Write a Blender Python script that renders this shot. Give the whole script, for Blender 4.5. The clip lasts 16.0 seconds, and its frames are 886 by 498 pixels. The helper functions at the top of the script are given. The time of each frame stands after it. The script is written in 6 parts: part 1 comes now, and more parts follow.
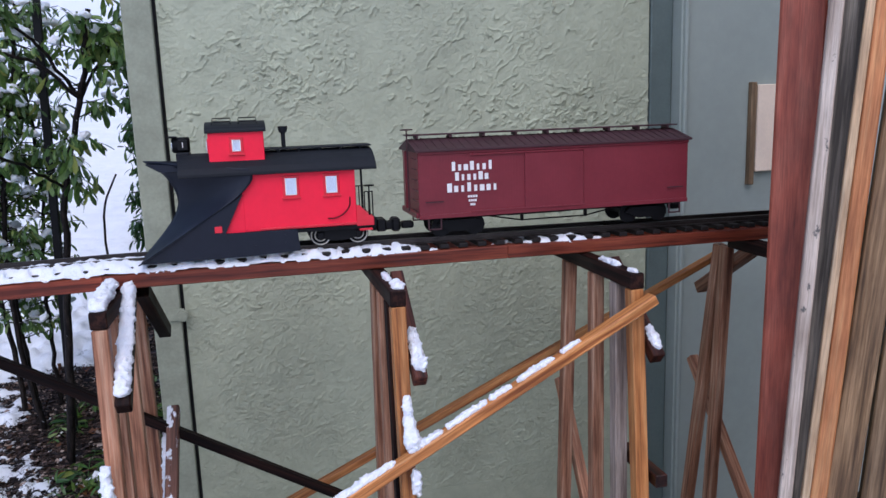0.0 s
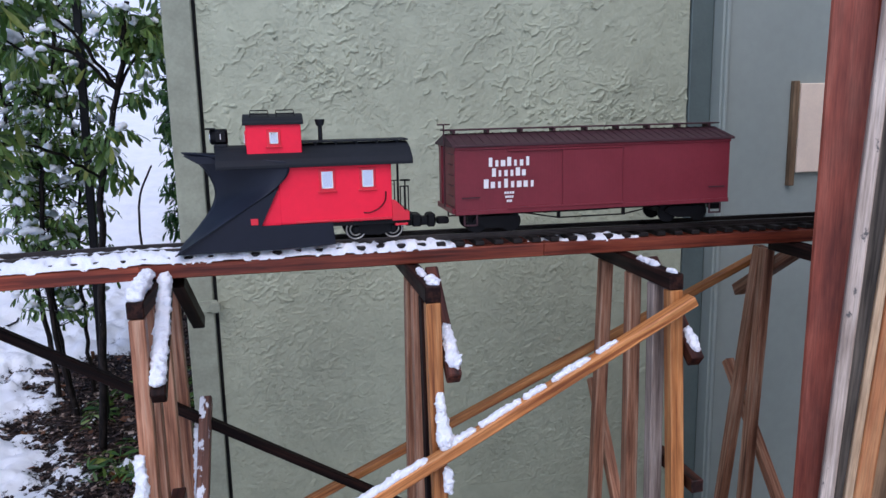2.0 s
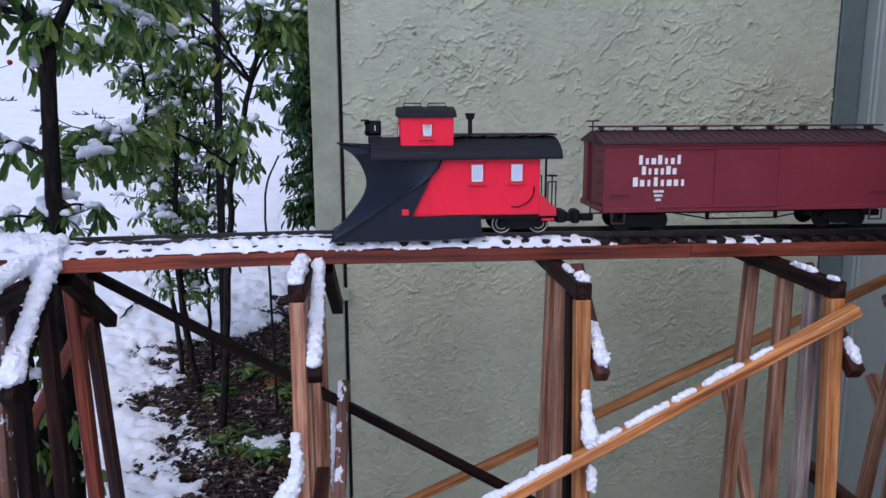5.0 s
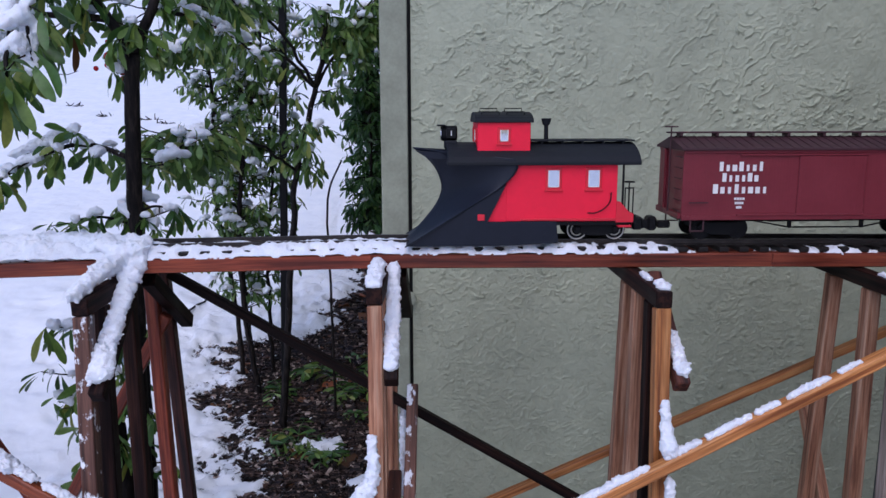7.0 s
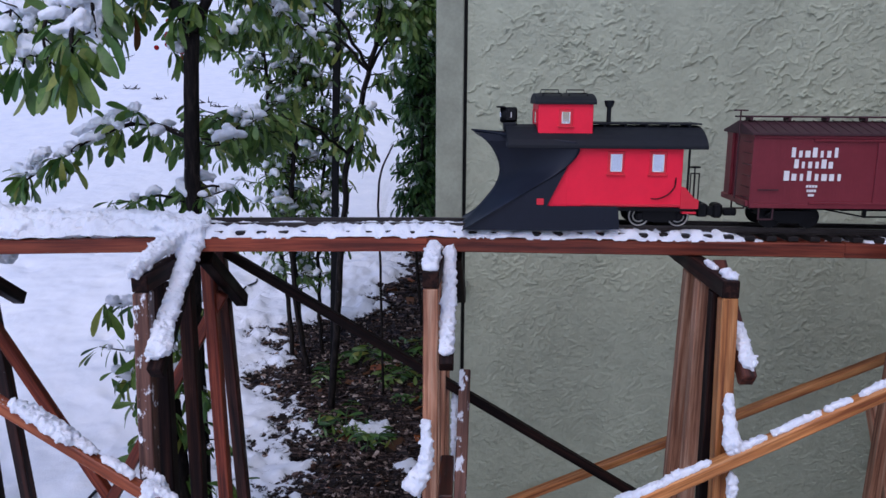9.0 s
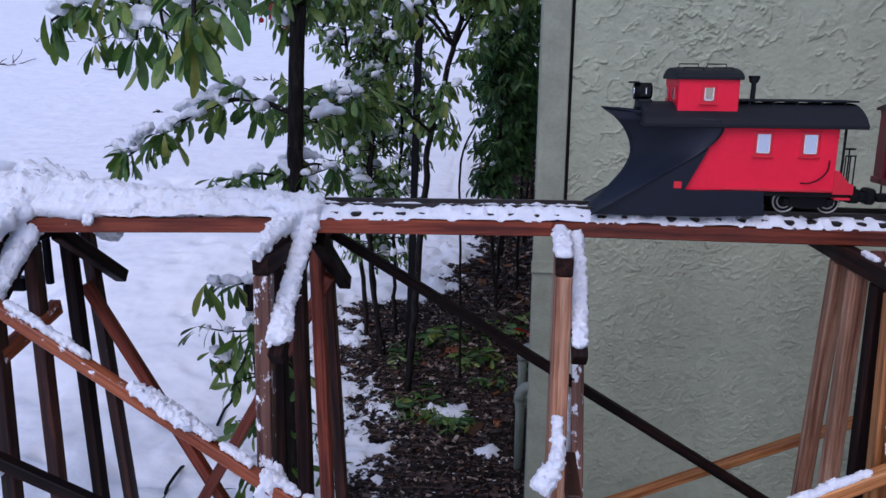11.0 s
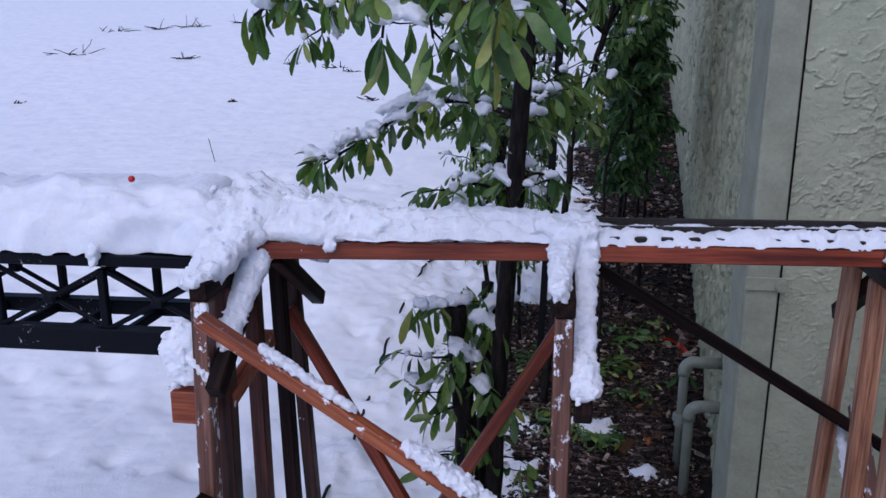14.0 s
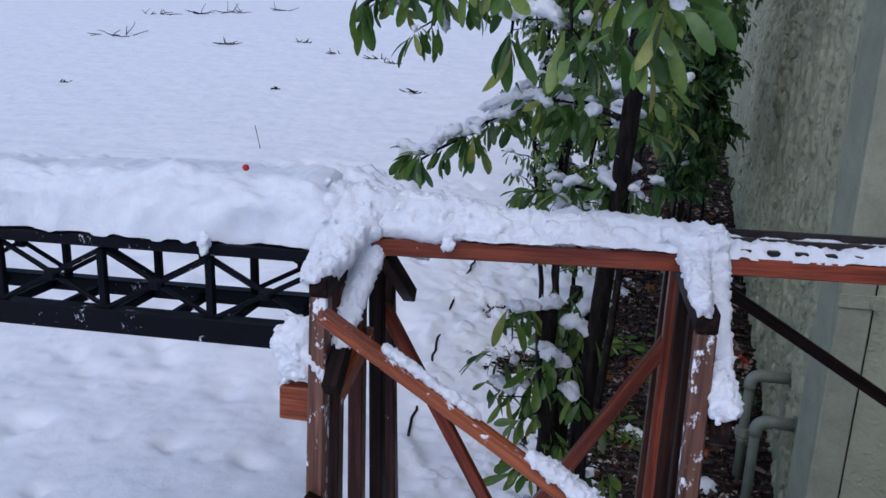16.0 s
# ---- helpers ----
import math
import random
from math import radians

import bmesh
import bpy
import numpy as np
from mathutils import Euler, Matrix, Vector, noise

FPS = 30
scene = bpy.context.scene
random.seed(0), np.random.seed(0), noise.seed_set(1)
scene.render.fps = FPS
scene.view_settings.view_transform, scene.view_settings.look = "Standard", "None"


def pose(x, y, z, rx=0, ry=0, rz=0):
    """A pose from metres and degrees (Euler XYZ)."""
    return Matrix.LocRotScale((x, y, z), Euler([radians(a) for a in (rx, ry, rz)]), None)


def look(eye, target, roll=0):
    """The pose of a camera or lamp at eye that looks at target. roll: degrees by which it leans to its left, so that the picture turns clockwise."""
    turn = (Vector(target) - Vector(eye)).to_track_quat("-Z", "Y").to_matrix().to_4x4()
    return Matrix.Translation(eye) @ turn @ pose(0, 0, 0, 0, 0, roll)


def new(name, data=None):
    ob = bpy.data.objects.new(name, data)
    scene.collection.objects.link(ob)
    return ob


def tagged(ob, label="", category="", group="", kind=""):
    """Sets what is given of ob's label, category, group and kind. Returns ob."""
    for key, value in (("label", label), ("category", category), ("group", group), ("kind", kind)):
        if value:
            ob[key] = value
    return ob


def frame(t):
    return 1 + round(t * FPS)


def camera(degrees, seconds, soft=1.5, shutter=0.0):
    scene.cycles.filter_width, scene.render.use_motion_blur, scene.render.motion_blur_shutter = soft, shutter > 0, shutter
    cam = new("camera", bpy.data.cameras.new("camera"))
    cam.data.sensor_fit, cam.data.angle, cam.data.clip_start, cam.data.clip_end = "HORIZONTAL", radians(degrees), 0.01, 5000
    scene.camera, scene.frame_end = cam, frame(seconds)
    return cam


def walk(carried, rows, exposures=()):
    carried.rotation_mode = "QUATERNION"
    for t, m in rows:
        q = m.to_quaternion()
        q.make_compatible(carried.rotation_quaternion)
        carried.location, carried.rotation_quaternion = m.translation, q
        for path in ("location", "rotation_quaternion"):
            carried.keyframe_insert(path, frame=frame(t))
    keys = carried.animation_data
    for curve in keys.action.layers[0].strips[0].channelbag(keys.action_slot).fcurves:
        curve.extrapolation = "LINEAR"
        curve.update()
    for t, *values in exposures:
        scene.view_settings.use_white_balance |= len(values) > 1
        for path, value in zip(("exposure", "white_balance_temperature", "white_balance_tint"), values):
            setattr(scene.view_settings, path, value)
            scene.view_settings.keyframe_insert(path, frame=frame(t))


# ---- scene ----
cam = camera(60.1, 16.0)
ROWS = [
    (0.0, (-0.015, 0.025, 0.947), (0.475, 1.93, 0.582), -1.9),
    (0.5, (-0.016, 0.029, 0.946), (0.463, 1.935, 0.578), -1.8),
    (1.0, (-0.016, 0.034, 0.946), (0.45, 1.943, 0.575), -1.7),
    (1.5, (-0.019, 0.038, 0.946), (0.427, 1.952, 0.575), -1.5),
    (2.0, (-0.024, 0.037, 0.945), (0.397, 1.957, 0.573), -1.2),
    (2.5, (-0.036, 0.038, 0.944), (0.348, 1.964, 0.57), -0.9),
    (3.0, (-0.053, 0.037, 0.942), (0.29, 1.971, 0.565), -0.7),
    (3.5, (-0.068, 0.045, 0.938), (0.228, 1.986, 0.556), -0.5),
    (4.0, (-0.079, 0.046, 0.94), (0.177, 1.992, 0.555), -0.3),
    (6.5, (-0.13, 0.042, 0.943), (-0.029, 2.007, 0.584), -0.2),
    (7.0, (-0.137, 0.048, 0.941), (-0.07, 2.015, 0.581), -0.1),
    (7.5, (-0.142, 0.053, 0.939), (-0.108, 2.018, 0.573), -0.0),
    (8.0, (-0.144, 0.055, 0.938), (-0.142, 2.02, 0.564), 0.2),
    (8.5, (-0.148, 0.059, 0.936), (-0.175, 2.021, 0.553), 0.3),
    (11.0, (-0.249, 0.114, 0.928), (-0.429, 2.054, 0.48), 0.5),
    (11.5, (-0.307, 0.138, 0.93), (-0.539, 2.07, 0.468), 0.3),
    (12.0, (-0.331, 0.149, 0.934), (-0.61, 2.072, 0.462), 0.1),
    (12.5, (-0.325, 0.152, 0.941), (-0.703, 2.057, 0.465), 1.6),
    (13.0, (-0.358, 0.169, 0.942), (-0.797, 2.055, 0.443), 2.0),
    (13.5, (-0.46, 0.196, 0.939), (-0.823, 2.098, 0.437), 0.1),
    (14.0, (-0.541, 0.228, 0.945), (-0.829, 2.147, 0.458), -0.1),
    (14.5, (-0.582, 0.226, 0.944), (-0.847, 2.148, 0.459), 0.3),
    (15.0, (-0.624, 0.228, 0.94), (-0.899, 2.147, 0.448), 0.9),
    (15.5, (-0.651, 0.22, 0.939), (-0.95, 2.134, 0.439), 1.5),
    (16.0, (-0.651, 0.235, 0.945), (-0.994, 2.14, 0.444), 2.1),
]

walk(cam, [(t, look(eye, target, roll)) for t, eye, target, roll in ROWS],
     exposures=[(0.0, 0.40, 5800, 18), (4.0, 0.29, 5750, 20), (7.5, 0.06, 5700, 22), (11.5, -0.07, 5650, 24), (14.5, -0.19, 5690, 22), (16.0, -0.24, 5780, 16)])

# ---- light: overcast winter sky ----
world = bpy.data.worlds.new("overcast_sky")
scene.world = world
world.use_nodes = True
wn = world.node_tree
sky = wn.nodes.new("ShaderNodeTexSky")
sky.sky_type = "NISHITA"
sky.sun_disc = False
sky.sun_elevation = radians(53)
sky.sun_rotation = radians(194)
sky.air_density, sky.dust_density, sky.ozone_density = 1.0, 1.6, 1.5
wn.links.new(sky.outputs[0], wn.nodes["Background"].inputs[0])
wn.nodes["Background"].inputs[1].default_value = 0.13
sun_data = bpy.data.lights.new("sun", "SUN")
sun_data.energy, sun_data.angle, sun_data.color = 1.2, radians(62), (1.0, 0.97, 0.93)
sun = new("sun", sun_data)
sun.matrix_world = look((-1.3, -4.2, 7.4), (0, 1, 0.5))


# ---- materials ----
def mat_new(name):
    m = bpy.data.materials.new(name)
    m.use_nodes = True
    return m, m.node_tree, m.node_tree.nodes["Principled BSDF"]


def node(nt, kind, **kw):
    n = nt.nodes.new(kind)
    for k, v in kw.items():
        if k in ("noise_dimensions", "operation", "blend_type", "data_type", "wave_type", "bands_direction", "feature", "attribute_name"):
            if k == "operation":
                n.operation = v
            elif k == "blend_type":
                n.blend_type = v
            elif k == "data_type":
                n.data_type = v
            elif k == "bands_direction":
                n.bands_direction = v
            elif k == "feature":
                n.feature = v
            elif k == "attribute_name":
                n.attribute_name = v
        else:
            n.inputs[k].default_value = v
    return n


def noise_tex(nt, coord, scale, detail=4.0, rough=0.55, stretch=(1, 1, 1), shift=None):
    mp = nt.nodes.new("ShaderNodeMapping")
    mp.inputs["Scale"].default_value = stretch
    nt.links.new(coord, mp.inputs["Vector"])
    if shift is not None:
        nt.links.new(shift, mp.inputs["Location"])
    n = node(nt, "ShaderNodeTexNoise", Scale=scale, Detail=detail, Roughness=rough)
    nt.links.new(mp.outputs[0], n.inputs["Vector"])
    return n.outputs["Fac"]


def ramp(nt, fac, stops):
    r = nt.nodes.new("ShaderNodeValToRGB")
    while len(r.color_ramp.elements) < len(stops):
        r.color_ramp.elements.new(0.5)
    for e, (p, c) in zip(r.color_ramp.elements, stops):
        e.position, e.color = p, (c[0], c[1], c[2], 1)
    nt.links.new(fac, r.inputs[0])
    return r.outputs[0]


def mixcol(nt, fac, a, b, mode="MIX"):
    m = nt.nodes.new("ShaderNodeMixRGB")
    m.blend_type = mode
    for s, v in ((m.inputs[0], fac), (m.inputs[1], a), (m.inputs[2], b)):
        if isinstance(v, (int, float)):
            s.default_value = v
        elif isinstance(v, tuple):
            s.default_value = (*v, 1)
        else:
            nt.links.new(v, s)
    return m.outputs[0]


def bump(nt, bsdf, height, strength=0.5, dist=0.002, chain=None):
    b = node(nt, "ShaderNodeBump", Strength=strength, Distance=dist)
    nt.links.new(height, b.inputs["Height"])
    if chain is not None:
        nt.links.new(chain, b.inputs["Normal"])
    nt.links.new(b.outputs[0], bsdf.inputs["Normal"])
    return b.outputs[0]


def wood(name, dark, mid, light, rough=0.6, wear=None, wear_amount=0.55, grain=1.0, spec=0.35, upright=False):
    """Wood with the grain along each piece's own x axis, or bark running up it."""
    m, nt, b = mat_new(name)
    tc = nt.nodes.new("ShaderNodeTexCoord").outputs["Object"]
    info = nt.nodes.new("ShaderNodeObjectInfo")
    sh = nt.nodes.new("ShaderNodeVectorMath")
    sh.operation = "SCALE"
    sh.inputs[0].default_value = (7.3, 3.1, 5.7)
    nt.links.new(info.outputs["Random"], sh.inputs["Scale"])
    off = sh.outputs[0]
    g1 = noise_tex(nt, tc, 1.0, 5, 0.6, (160, 160, 34) if upright else (5, 130 * grain, 130 * grain), off)
    g2 = noise_tex(nt, tc, 1.0, 3, 0.6, (420, 420, 120) if upright else (26, 520, 520), off)
    big = noise_tex(nt, tc, 1.0, 3, 0.5, (9, 22, 22), off)
    col = ramp(nt, g1, [(0.35, dark), (0.5, mid), (0.65, light)])
    fine = ramp(nt, g2, [(0.3, (0.55, 0.55, 0.55)), (0.65, (1.05, 1.05, 1.05))])
    col = mixcol(nt, 0.75, col, fine, "MULTIPLY")
    stain = ramp(nt, big, [(0.3, (0.62, 0.58, 0.55)), (0.6, (1.05, 1.05, 1.05))])
    col = mixcol(nt, 0.8, col, stain, "MULTIPLY")
    per = ramp(nt, info.outputs["Random"], [(0.0, (0.7, 0.68, 0.66)), (0.5, (0.95, 0.95, 0.95)), (1.0, (1.25, 1.2, 1.15))])
    col = mixcol(nt, 1.0, col, per, "MULTIPLY")
    if wear:
        w = ramp(nt, noise_tex(nt, tc, 1.0, 5, 0.65, (40, 62, 62), off), [(wear_amount, (0, 0, 0)), (wear_amount + 0.05, (1, 1, 1))])
        col = mixcol(nt, w, col, wear)
    nt.links.new(col, b.inputs["Base Color"])
    r = ramp(nt, big, [(0.3, (rough - 0.15,) * 3), (0.7, (rough + 0.15,) * 3)])
    nt.links.new(r, b.inputs["Roughness"])
    b.inputs["Specular IOR Level"].default_value = spec
    bump(nt, b, g1, 0.45, 0.0012)
    return m


def paint(name, col, rough=0.45, dirt=0.15, spec=0.5, siding=0.0, metal=0.0, bump_amt=0.15, scale=1.0, dust=0.0):
    m, nt, b = mat_new(name)
    tc = nt.nodes.new("ShaderNodeTexCoord").outputs["Object"]
    n1 = noise_tex(nt, tc, 18 * scale, 5, 0.6)
    n2 = noise_tex(nt, tc, 160 * scale, 3, 0.6)
    c = mixcol(nt, 1.0, col, ramp(nt, n1, [(0.3, (1 - dirt,) * 3), (0.7, (1 + dirt * 0.5,) * 3)]), "MULTIPLY")
    c = mixcol(nt, 1.0, c, ramp(nt, n2, [(0.35, (1 - dirt * 0.6,) * 3), (0.65, (1.0,) * 3)]), "MULTIPLY")
    if dust:
        flecks = mixcol(nt, 1.0, noise_tex(nt, tc, 190, 4, 0.7), noise_tex(nt, tc, 26, 3, 0.6), "MULTIPLY")
        c = mixcol(nt, ramp(nt, flecks, [(dust, (0, 0, 0)), (dust + 0.06, (1, 1, 1))]), c, (0.70, 0.73, 0.78))
    nt.links.new(c, b.inputs["Base Color"])
    b.inputs["Metallic"].default_value = metal
    b.inputs["Specular IOR Level"].default_value = spec
    nt.links.new(ramp(nt, n1, [(0.3, (max(rough - 0.08, 0.02),) * 3), (0.7, (rough + 0.1,) * 3)]), b.inputs["Roughness"])
    if siding:
        w = node(nt, "ShaderNodeTexWave", Scale=siding, Distortion=0.0)
        w.bands_direction = "X"
        nt.links.new(tc, w.inputs["Vector"])
        h = ramp(nt, w.outputs["Fac"], [(0.0, (0, 0, 0)), (0.12, (1, 1, 1))])
        bump(nt, b, h, 0.28, 0.0005)
    else:
        bump(nt, b, n2, bump_amt, 0.0006)
    return m


def snow_material():
    m, nt, b = mat_new("snow")
    geo = nt.nodes.new("ShaderNodeNewGeometry").outputs["Position"]
    n1 = noise_tex(nt, geo, 55, 6, 0.65)
    n2 = noise_tex(nt, geo, 420, 3, 0.7)
    c = ramp(nt, n1, [(0.3, (0.76, 0.795, 0.86)), (0.65, (0.85, 0.875, 0.92))])
    nt.links.new(c, b.inputs["Base Color"])
    b.inputs["Roughness"].default_value = 0.75
    b.inputs["Specular IOR Level"].default_value = 0.25
    b.inputs["Subsurface Weight"].default_value = 0.35
    b.inputs["Subsurface Radius"].default_value = (0.012, 0.014, 0.016)
    b.inputs["Subsurface Scale"].default_value = 0.8
    first = bump(nt, b, n1, 0.5, 0.006)
    bump(nt, b, n2, 0.6, 0.002, first)
    return m


def ground_material():
    m, nt, b = mat_new("snow_and_bark_ground")
    geo = nt.nodes.new("ShaderNodeNewGeometry").outputs["Position"]
    at = nt.nodes.new("ShaderNodeAttribute")
    at.attribute_name = "snow"
    fine = noise_tex(nt, geo, 46, 8, 0.78)
    add = nt.nodes.new("ShaderNodeMath")
    add.operation = "MULTIPLY_ADD"
    nt.links.new(fine, add.inputs[0])
    add.inputs[1].default_value = 0.62
    half = nt.nodes.new("ShaderNodeMath")
    half.operation = "MULTIPLY"
    half.inputs[1].default_value = 0.5
    nt.links.new(at.outputs["Fac"], half.inputs[0])
    nt.links.new(half.outputs[0], add.inputs[2])
    mask = ramp(nt, add.outputs[0], [(0.53, (0, 0, 0)), (0.56, (1, 1, 1))])
    n2 = noise_tex(nt, geo, 240, 4, 0.7)
    soil = ramp(nt, n2, [(0.3, (0.004, 0.003, 0.003)), (0.55, (0.014, 0.010, 0.008)), (0.75, (0.055, 0.034, 0.028))])
    ns = noise_tex(nt, geo, 7, 5, 0.6)
    snowc = ramp(nt, ns, [(0.3, (0.83, 0.855, 0.90)), (0.65, (0.91, 0.922, 0.945))])
    nt.links.new(mixcol(nt, mask, soil, snowc), b.inputs["Base Color"])
    b.inputs["Roughness"].default_value = 0.8
    b.inputs["Specular IOR Level"].default_value = 0.25
    nb = noise_tex(nt, geo, 30, 6, 0.65)
    first = bump(nt, b, mask, 0.6, 0.008)
    second = bump(nt, b, nb, 0.3, 0.009, first)
    third = bump(nt, b, noise_tex(nt, geo, 6.5, 2, 0.5), 0.45, 0.05, second)
    bump(nt, b, n2, 0.4, 0.003, third)
    return m


def leaf_material(name, dark, mid, light, rough=0.35):
    m, nt, b = mat_new(name)
    geo = nt.nodes.new("ShaderNodeNewGeometry")
    info = nt.nodes.new("ShaderNodeObjectInfo")
    ad = nt.nodes.new("ShaderNodeMath")
    ad.operation = "ADD"
    nt.links.new(geo.outputs["Random Per Island"], ad.inputs[0])
    nt.links.new(info.outputs["Random"], ad.inputs[1])
    fr = nt.nodes.new("ShaderNodeMath")
    fr.operation = "FRACT"
    nt.links.new(ad.outputs[0], fr.inputs[0])
    c = ramp(nt, fr.outputs[0], [(0.0, dark), (0.5, mid), (0.9, light), (1.0, (light[0] * 1.5, light[1] * 1.05, light[2]))])
    n = noise_tex(nt, geo.outputs["Position"], 130, 4, 0.6)
    c = mixcol(nt, 0.7, c, ramp(nt, n, [(0.3, (0.6, 0.62, 0.6)), (0.7, (1.15, 1.12, 1.0))]), "MULTIPLY")
    nt.links.new(c, b.inputs["Base Color"])
    b.inputs["Roughness"].default_value = rough
    b.inputs["Specular IOR Level"].default_value = 0.5
    b.inputs["Subsurface Weight"].default_value = 0.0
    tr = nt.nodes.new("ShaderNodeBsdfTranslucent")
    nt.links.new(c, tr.inputs["Color"])
    mx = nt.nodes.new("ShaderNodeMixShader")
    mx.inputs[0].default_value = 0.25
    nt.links.new(b.outputs[0], mx.inputs[1])
    nt.links.new(tr.outputs[0], mx.inputs[2])
    nt.links.new(mx.outputs[0], nt.nodes["Material Output"].inputs["Surface"])
    bump(nt, b, n, 0.3, 0.001)
    return m


def stucco_material(name, base, streaks=False):
    m, nt, b = mat_new(name)
    geo = nt.nodes.new("ShaderNodeNewGeometry").outputs["Position"]
    big = noise_tex(nt, geo, 3.5, 4, 0.6, (1, 1, 0.5))
    fine = noise_tex(nt, geo, 220, 4, 0.7)
    mid = noise_tex(nt, geo, 40, 5, 0.65)
    d = tuple(v * 0.86 for v in base)
    l = tuple(v * 1.08 for v in base)
    c = ramp(nt, big, [(0.3, d), (0.7, l)])
    c = mixcol(nt, 0.6, c, ramp(nt, mid, [(0.35, (0.85, 0.85, 0.85)), (0.6, (1.04, 1.04, 1.04))]), "MULTIPLY")
    if streaks:
        s = noise_tex(nt, geo, 1.0, 5, 0.65, (26, 26, 9))
        c = mixcol(nt, 0.8, c, ramp(nt, s, [(0.3, (0.84, 0.84, 0.84)), (0.62, (1.05, 1.05, 1.05))]), "MULTIPLY")
        # dark flecks that put the shade of the rough grooves into the colour
        k = noise_tex(nt, geo, 1.0, 5, 0.7, (34, 34, 17))
        c = mixcol(nt, 0.85, c, ramp(nt, k, [(0.36, (0.42, 0.43, 0.42)), (0.46, (1, 1, 1))]), "MULTIPLY")
    nt.links.new(c, b.inputs["Base Color"])
    b.inputs["Roughness"].default_value = 0.7
    b.inputs["Specular IOR Level"].default_value = 0.3
    # fine crumbs on top of the modelled relief
    squeeze = (1, 1, 1.3) if not streaks else (1.6, 1.6, 0.5)
    crumbs = ramp(nt, noise_tex(nt, geo, 75, 5, 0.65, squeeze), [(0.48, (0, 0, 0)), (0.62, (1, 1, 1))])
    where = ramp(nt, noise_tex(nt, geo, 7, 3, 0.55), [(0.45, (0.12, 0.12, 0.12)), (0.62, (1, 1, 1))])
    crumbs = mixcol(nt, 1.0, crumbs, where, "MULTIPLY")
    f = bump(nt, b, crumbs, 0.55, 0.0026)
    bump(nt, b, fine, 0.3, 0.0010, f)
    return m


M_SNOW = snow_material()
M_GROUND = ground_material()
M_STUCCO = stucco_material("green_grey_stucco", (0.426, 0.453, 0.326))
M_STUCCO_SIDE = stucco_material("streaked_grey_stucco", (0.42, 0.43, 0.285), True)
M_TRIM = paint("green_grey_trim_paint", (0.335, 0.355, 0.265), 0.75, 0.18, 0.12)
# darker version of the trim paint, the strip's shade is in the colour
M_TRIM_SHADED = paint("shaded_green_grey_trim_paint", (0.115, 0.15, 0.138), 0.5, 0.14)
M_SMOOTH_WALL = paint("blue_grey_painted_boarding", (0.32, 0.36, 0.318), 0.6, 0.07, 0.3, 0.0, 0.0, 0.1, 0.3)
M_GAP = paint("black_gap", (0.012, 0.012, 0.012), 0.9, 0.1)
M_RED_WOOD = wood("red_stained_wood", (0.08, 0.015, 0.008), (0.205, 0.041, 0.020), (0.30, 0.072, 0.032), 0.45, (0.8, 0.82, 0.86), 0.74, 1.0, 0.3)
M_BROWN_WOOD = wood("brown_trestle_wood", (0.14, 0.052, 0.028), (0.41, 0.19, 0.105), (0.58, 0.36, 0.235), 0.6)
M_ORANGE_WOOD = wood("orange_cedar_wood", (0.25, 0.075, 0.020), (0.60, 0.235, 0.068), (0.74, 0.36, 0.13), 0.5)
M_WET_WOOD = wood("wet_dark_wood", (0.005, 0.003, 0.003), (0.015, 0.007, 0.006), (0.040, 0.016, 0.011), 0.62, None, 0.55, 1.0, 0.12)
M_ORANGE_RED = wood("wet_orange_red_wood", (0.13, 0.028, 0.010), (0.30, 0.070, 0.025), (0.40, 0.12, 0.045), 0.35, (0.82, 0.84, 0.88), 0.61)
M_SNOWY_WOOD = wood("snow_dusted_brown_wood", (0.05, 0.022, 0.016), (0.17, 0.075, 0.05), (0.27, 0.13, 0.09), 0.5, (0.84, 0.86, 0.9), 0.56)
M_PALE_WOOD = wood("pale_weathered_wood", (0.16, 0.12, 0.10), (0.36, 0.28, 0.23), (0.50, 0.42, 0.36), 0.7)
M_GREY_WOOD = wood("weathered_grey_wood", (0.06, 0.052, 0.042), (0.16, 0.14, 0.115), (0.26, 0.23, 0.19), 0.75)
M_DARK_RED = wood("wet_dark_red_wood", (0.012, 0.005, 0.004), (0.052, 0.017, 0.012), (0.12, 0.038, 0.022), 0.45, (0.82, 0.84, 0.88), 0.70, 1.0, 0.25)
M_WHITE_WOOD = wood("flaking_white_painted_wood", (0.46, 0.37, 0.30), (0.68, 0.56, 0.46), (0.80, 0.69, 0.58), 0.7, (0.12, 0.11, 0.10), 0.62)
M_PINE = wood("orange_pine_face", (0.50, 0.17, 0.06), (0.72, 0.29, 0.11), (0.80, 0.40, 0.17), 0.55)
M_SAPWOOD = wood("pale_sapwood", (0.66, 0.43, 0.24), (0.82, 0.58, 0.35), (0.88, 0.68, 0.45), 0.55)
M_POST = wood("red_brown_post_wood", (0.15, 0.032, 0.018), (0.26, 0.062, 0.036), (0.34, 0.105, 0.065), 0.5, None, 0.55, 0.35)
M_OLIVE_WOOD = wood("olive_brown_lumber", (0.08, 0.048, 0.024), (0.21, 0.135, 0.072), (0.34, 0.23, 0.13), 0.7)
M_RED = paint("bright_red_model_paint", (0.88, 0.014, 0.046), 0.42, 0.06, 0.28, 120.0)
M_RED_PLAIN = paint("bright_red_trim_paint", (0.68, 0.012, 0.03), 0.4, 0.08)
M_MAROON = paint("oxide_maroon_model_paint", (0.175, 0.021, 0.030), 0.42, 0.12, 0.35, 75.0)
M_MAROON_ROOF = paint("dark_maroon_roof_paint", (0.058, 0.024, 0.028), 0.6, 0.2, 0.3)
M_BLACK = paint("black_plow_paint", (0.011, 0.014, 0.024), 0.45, 0.2, 0.22)
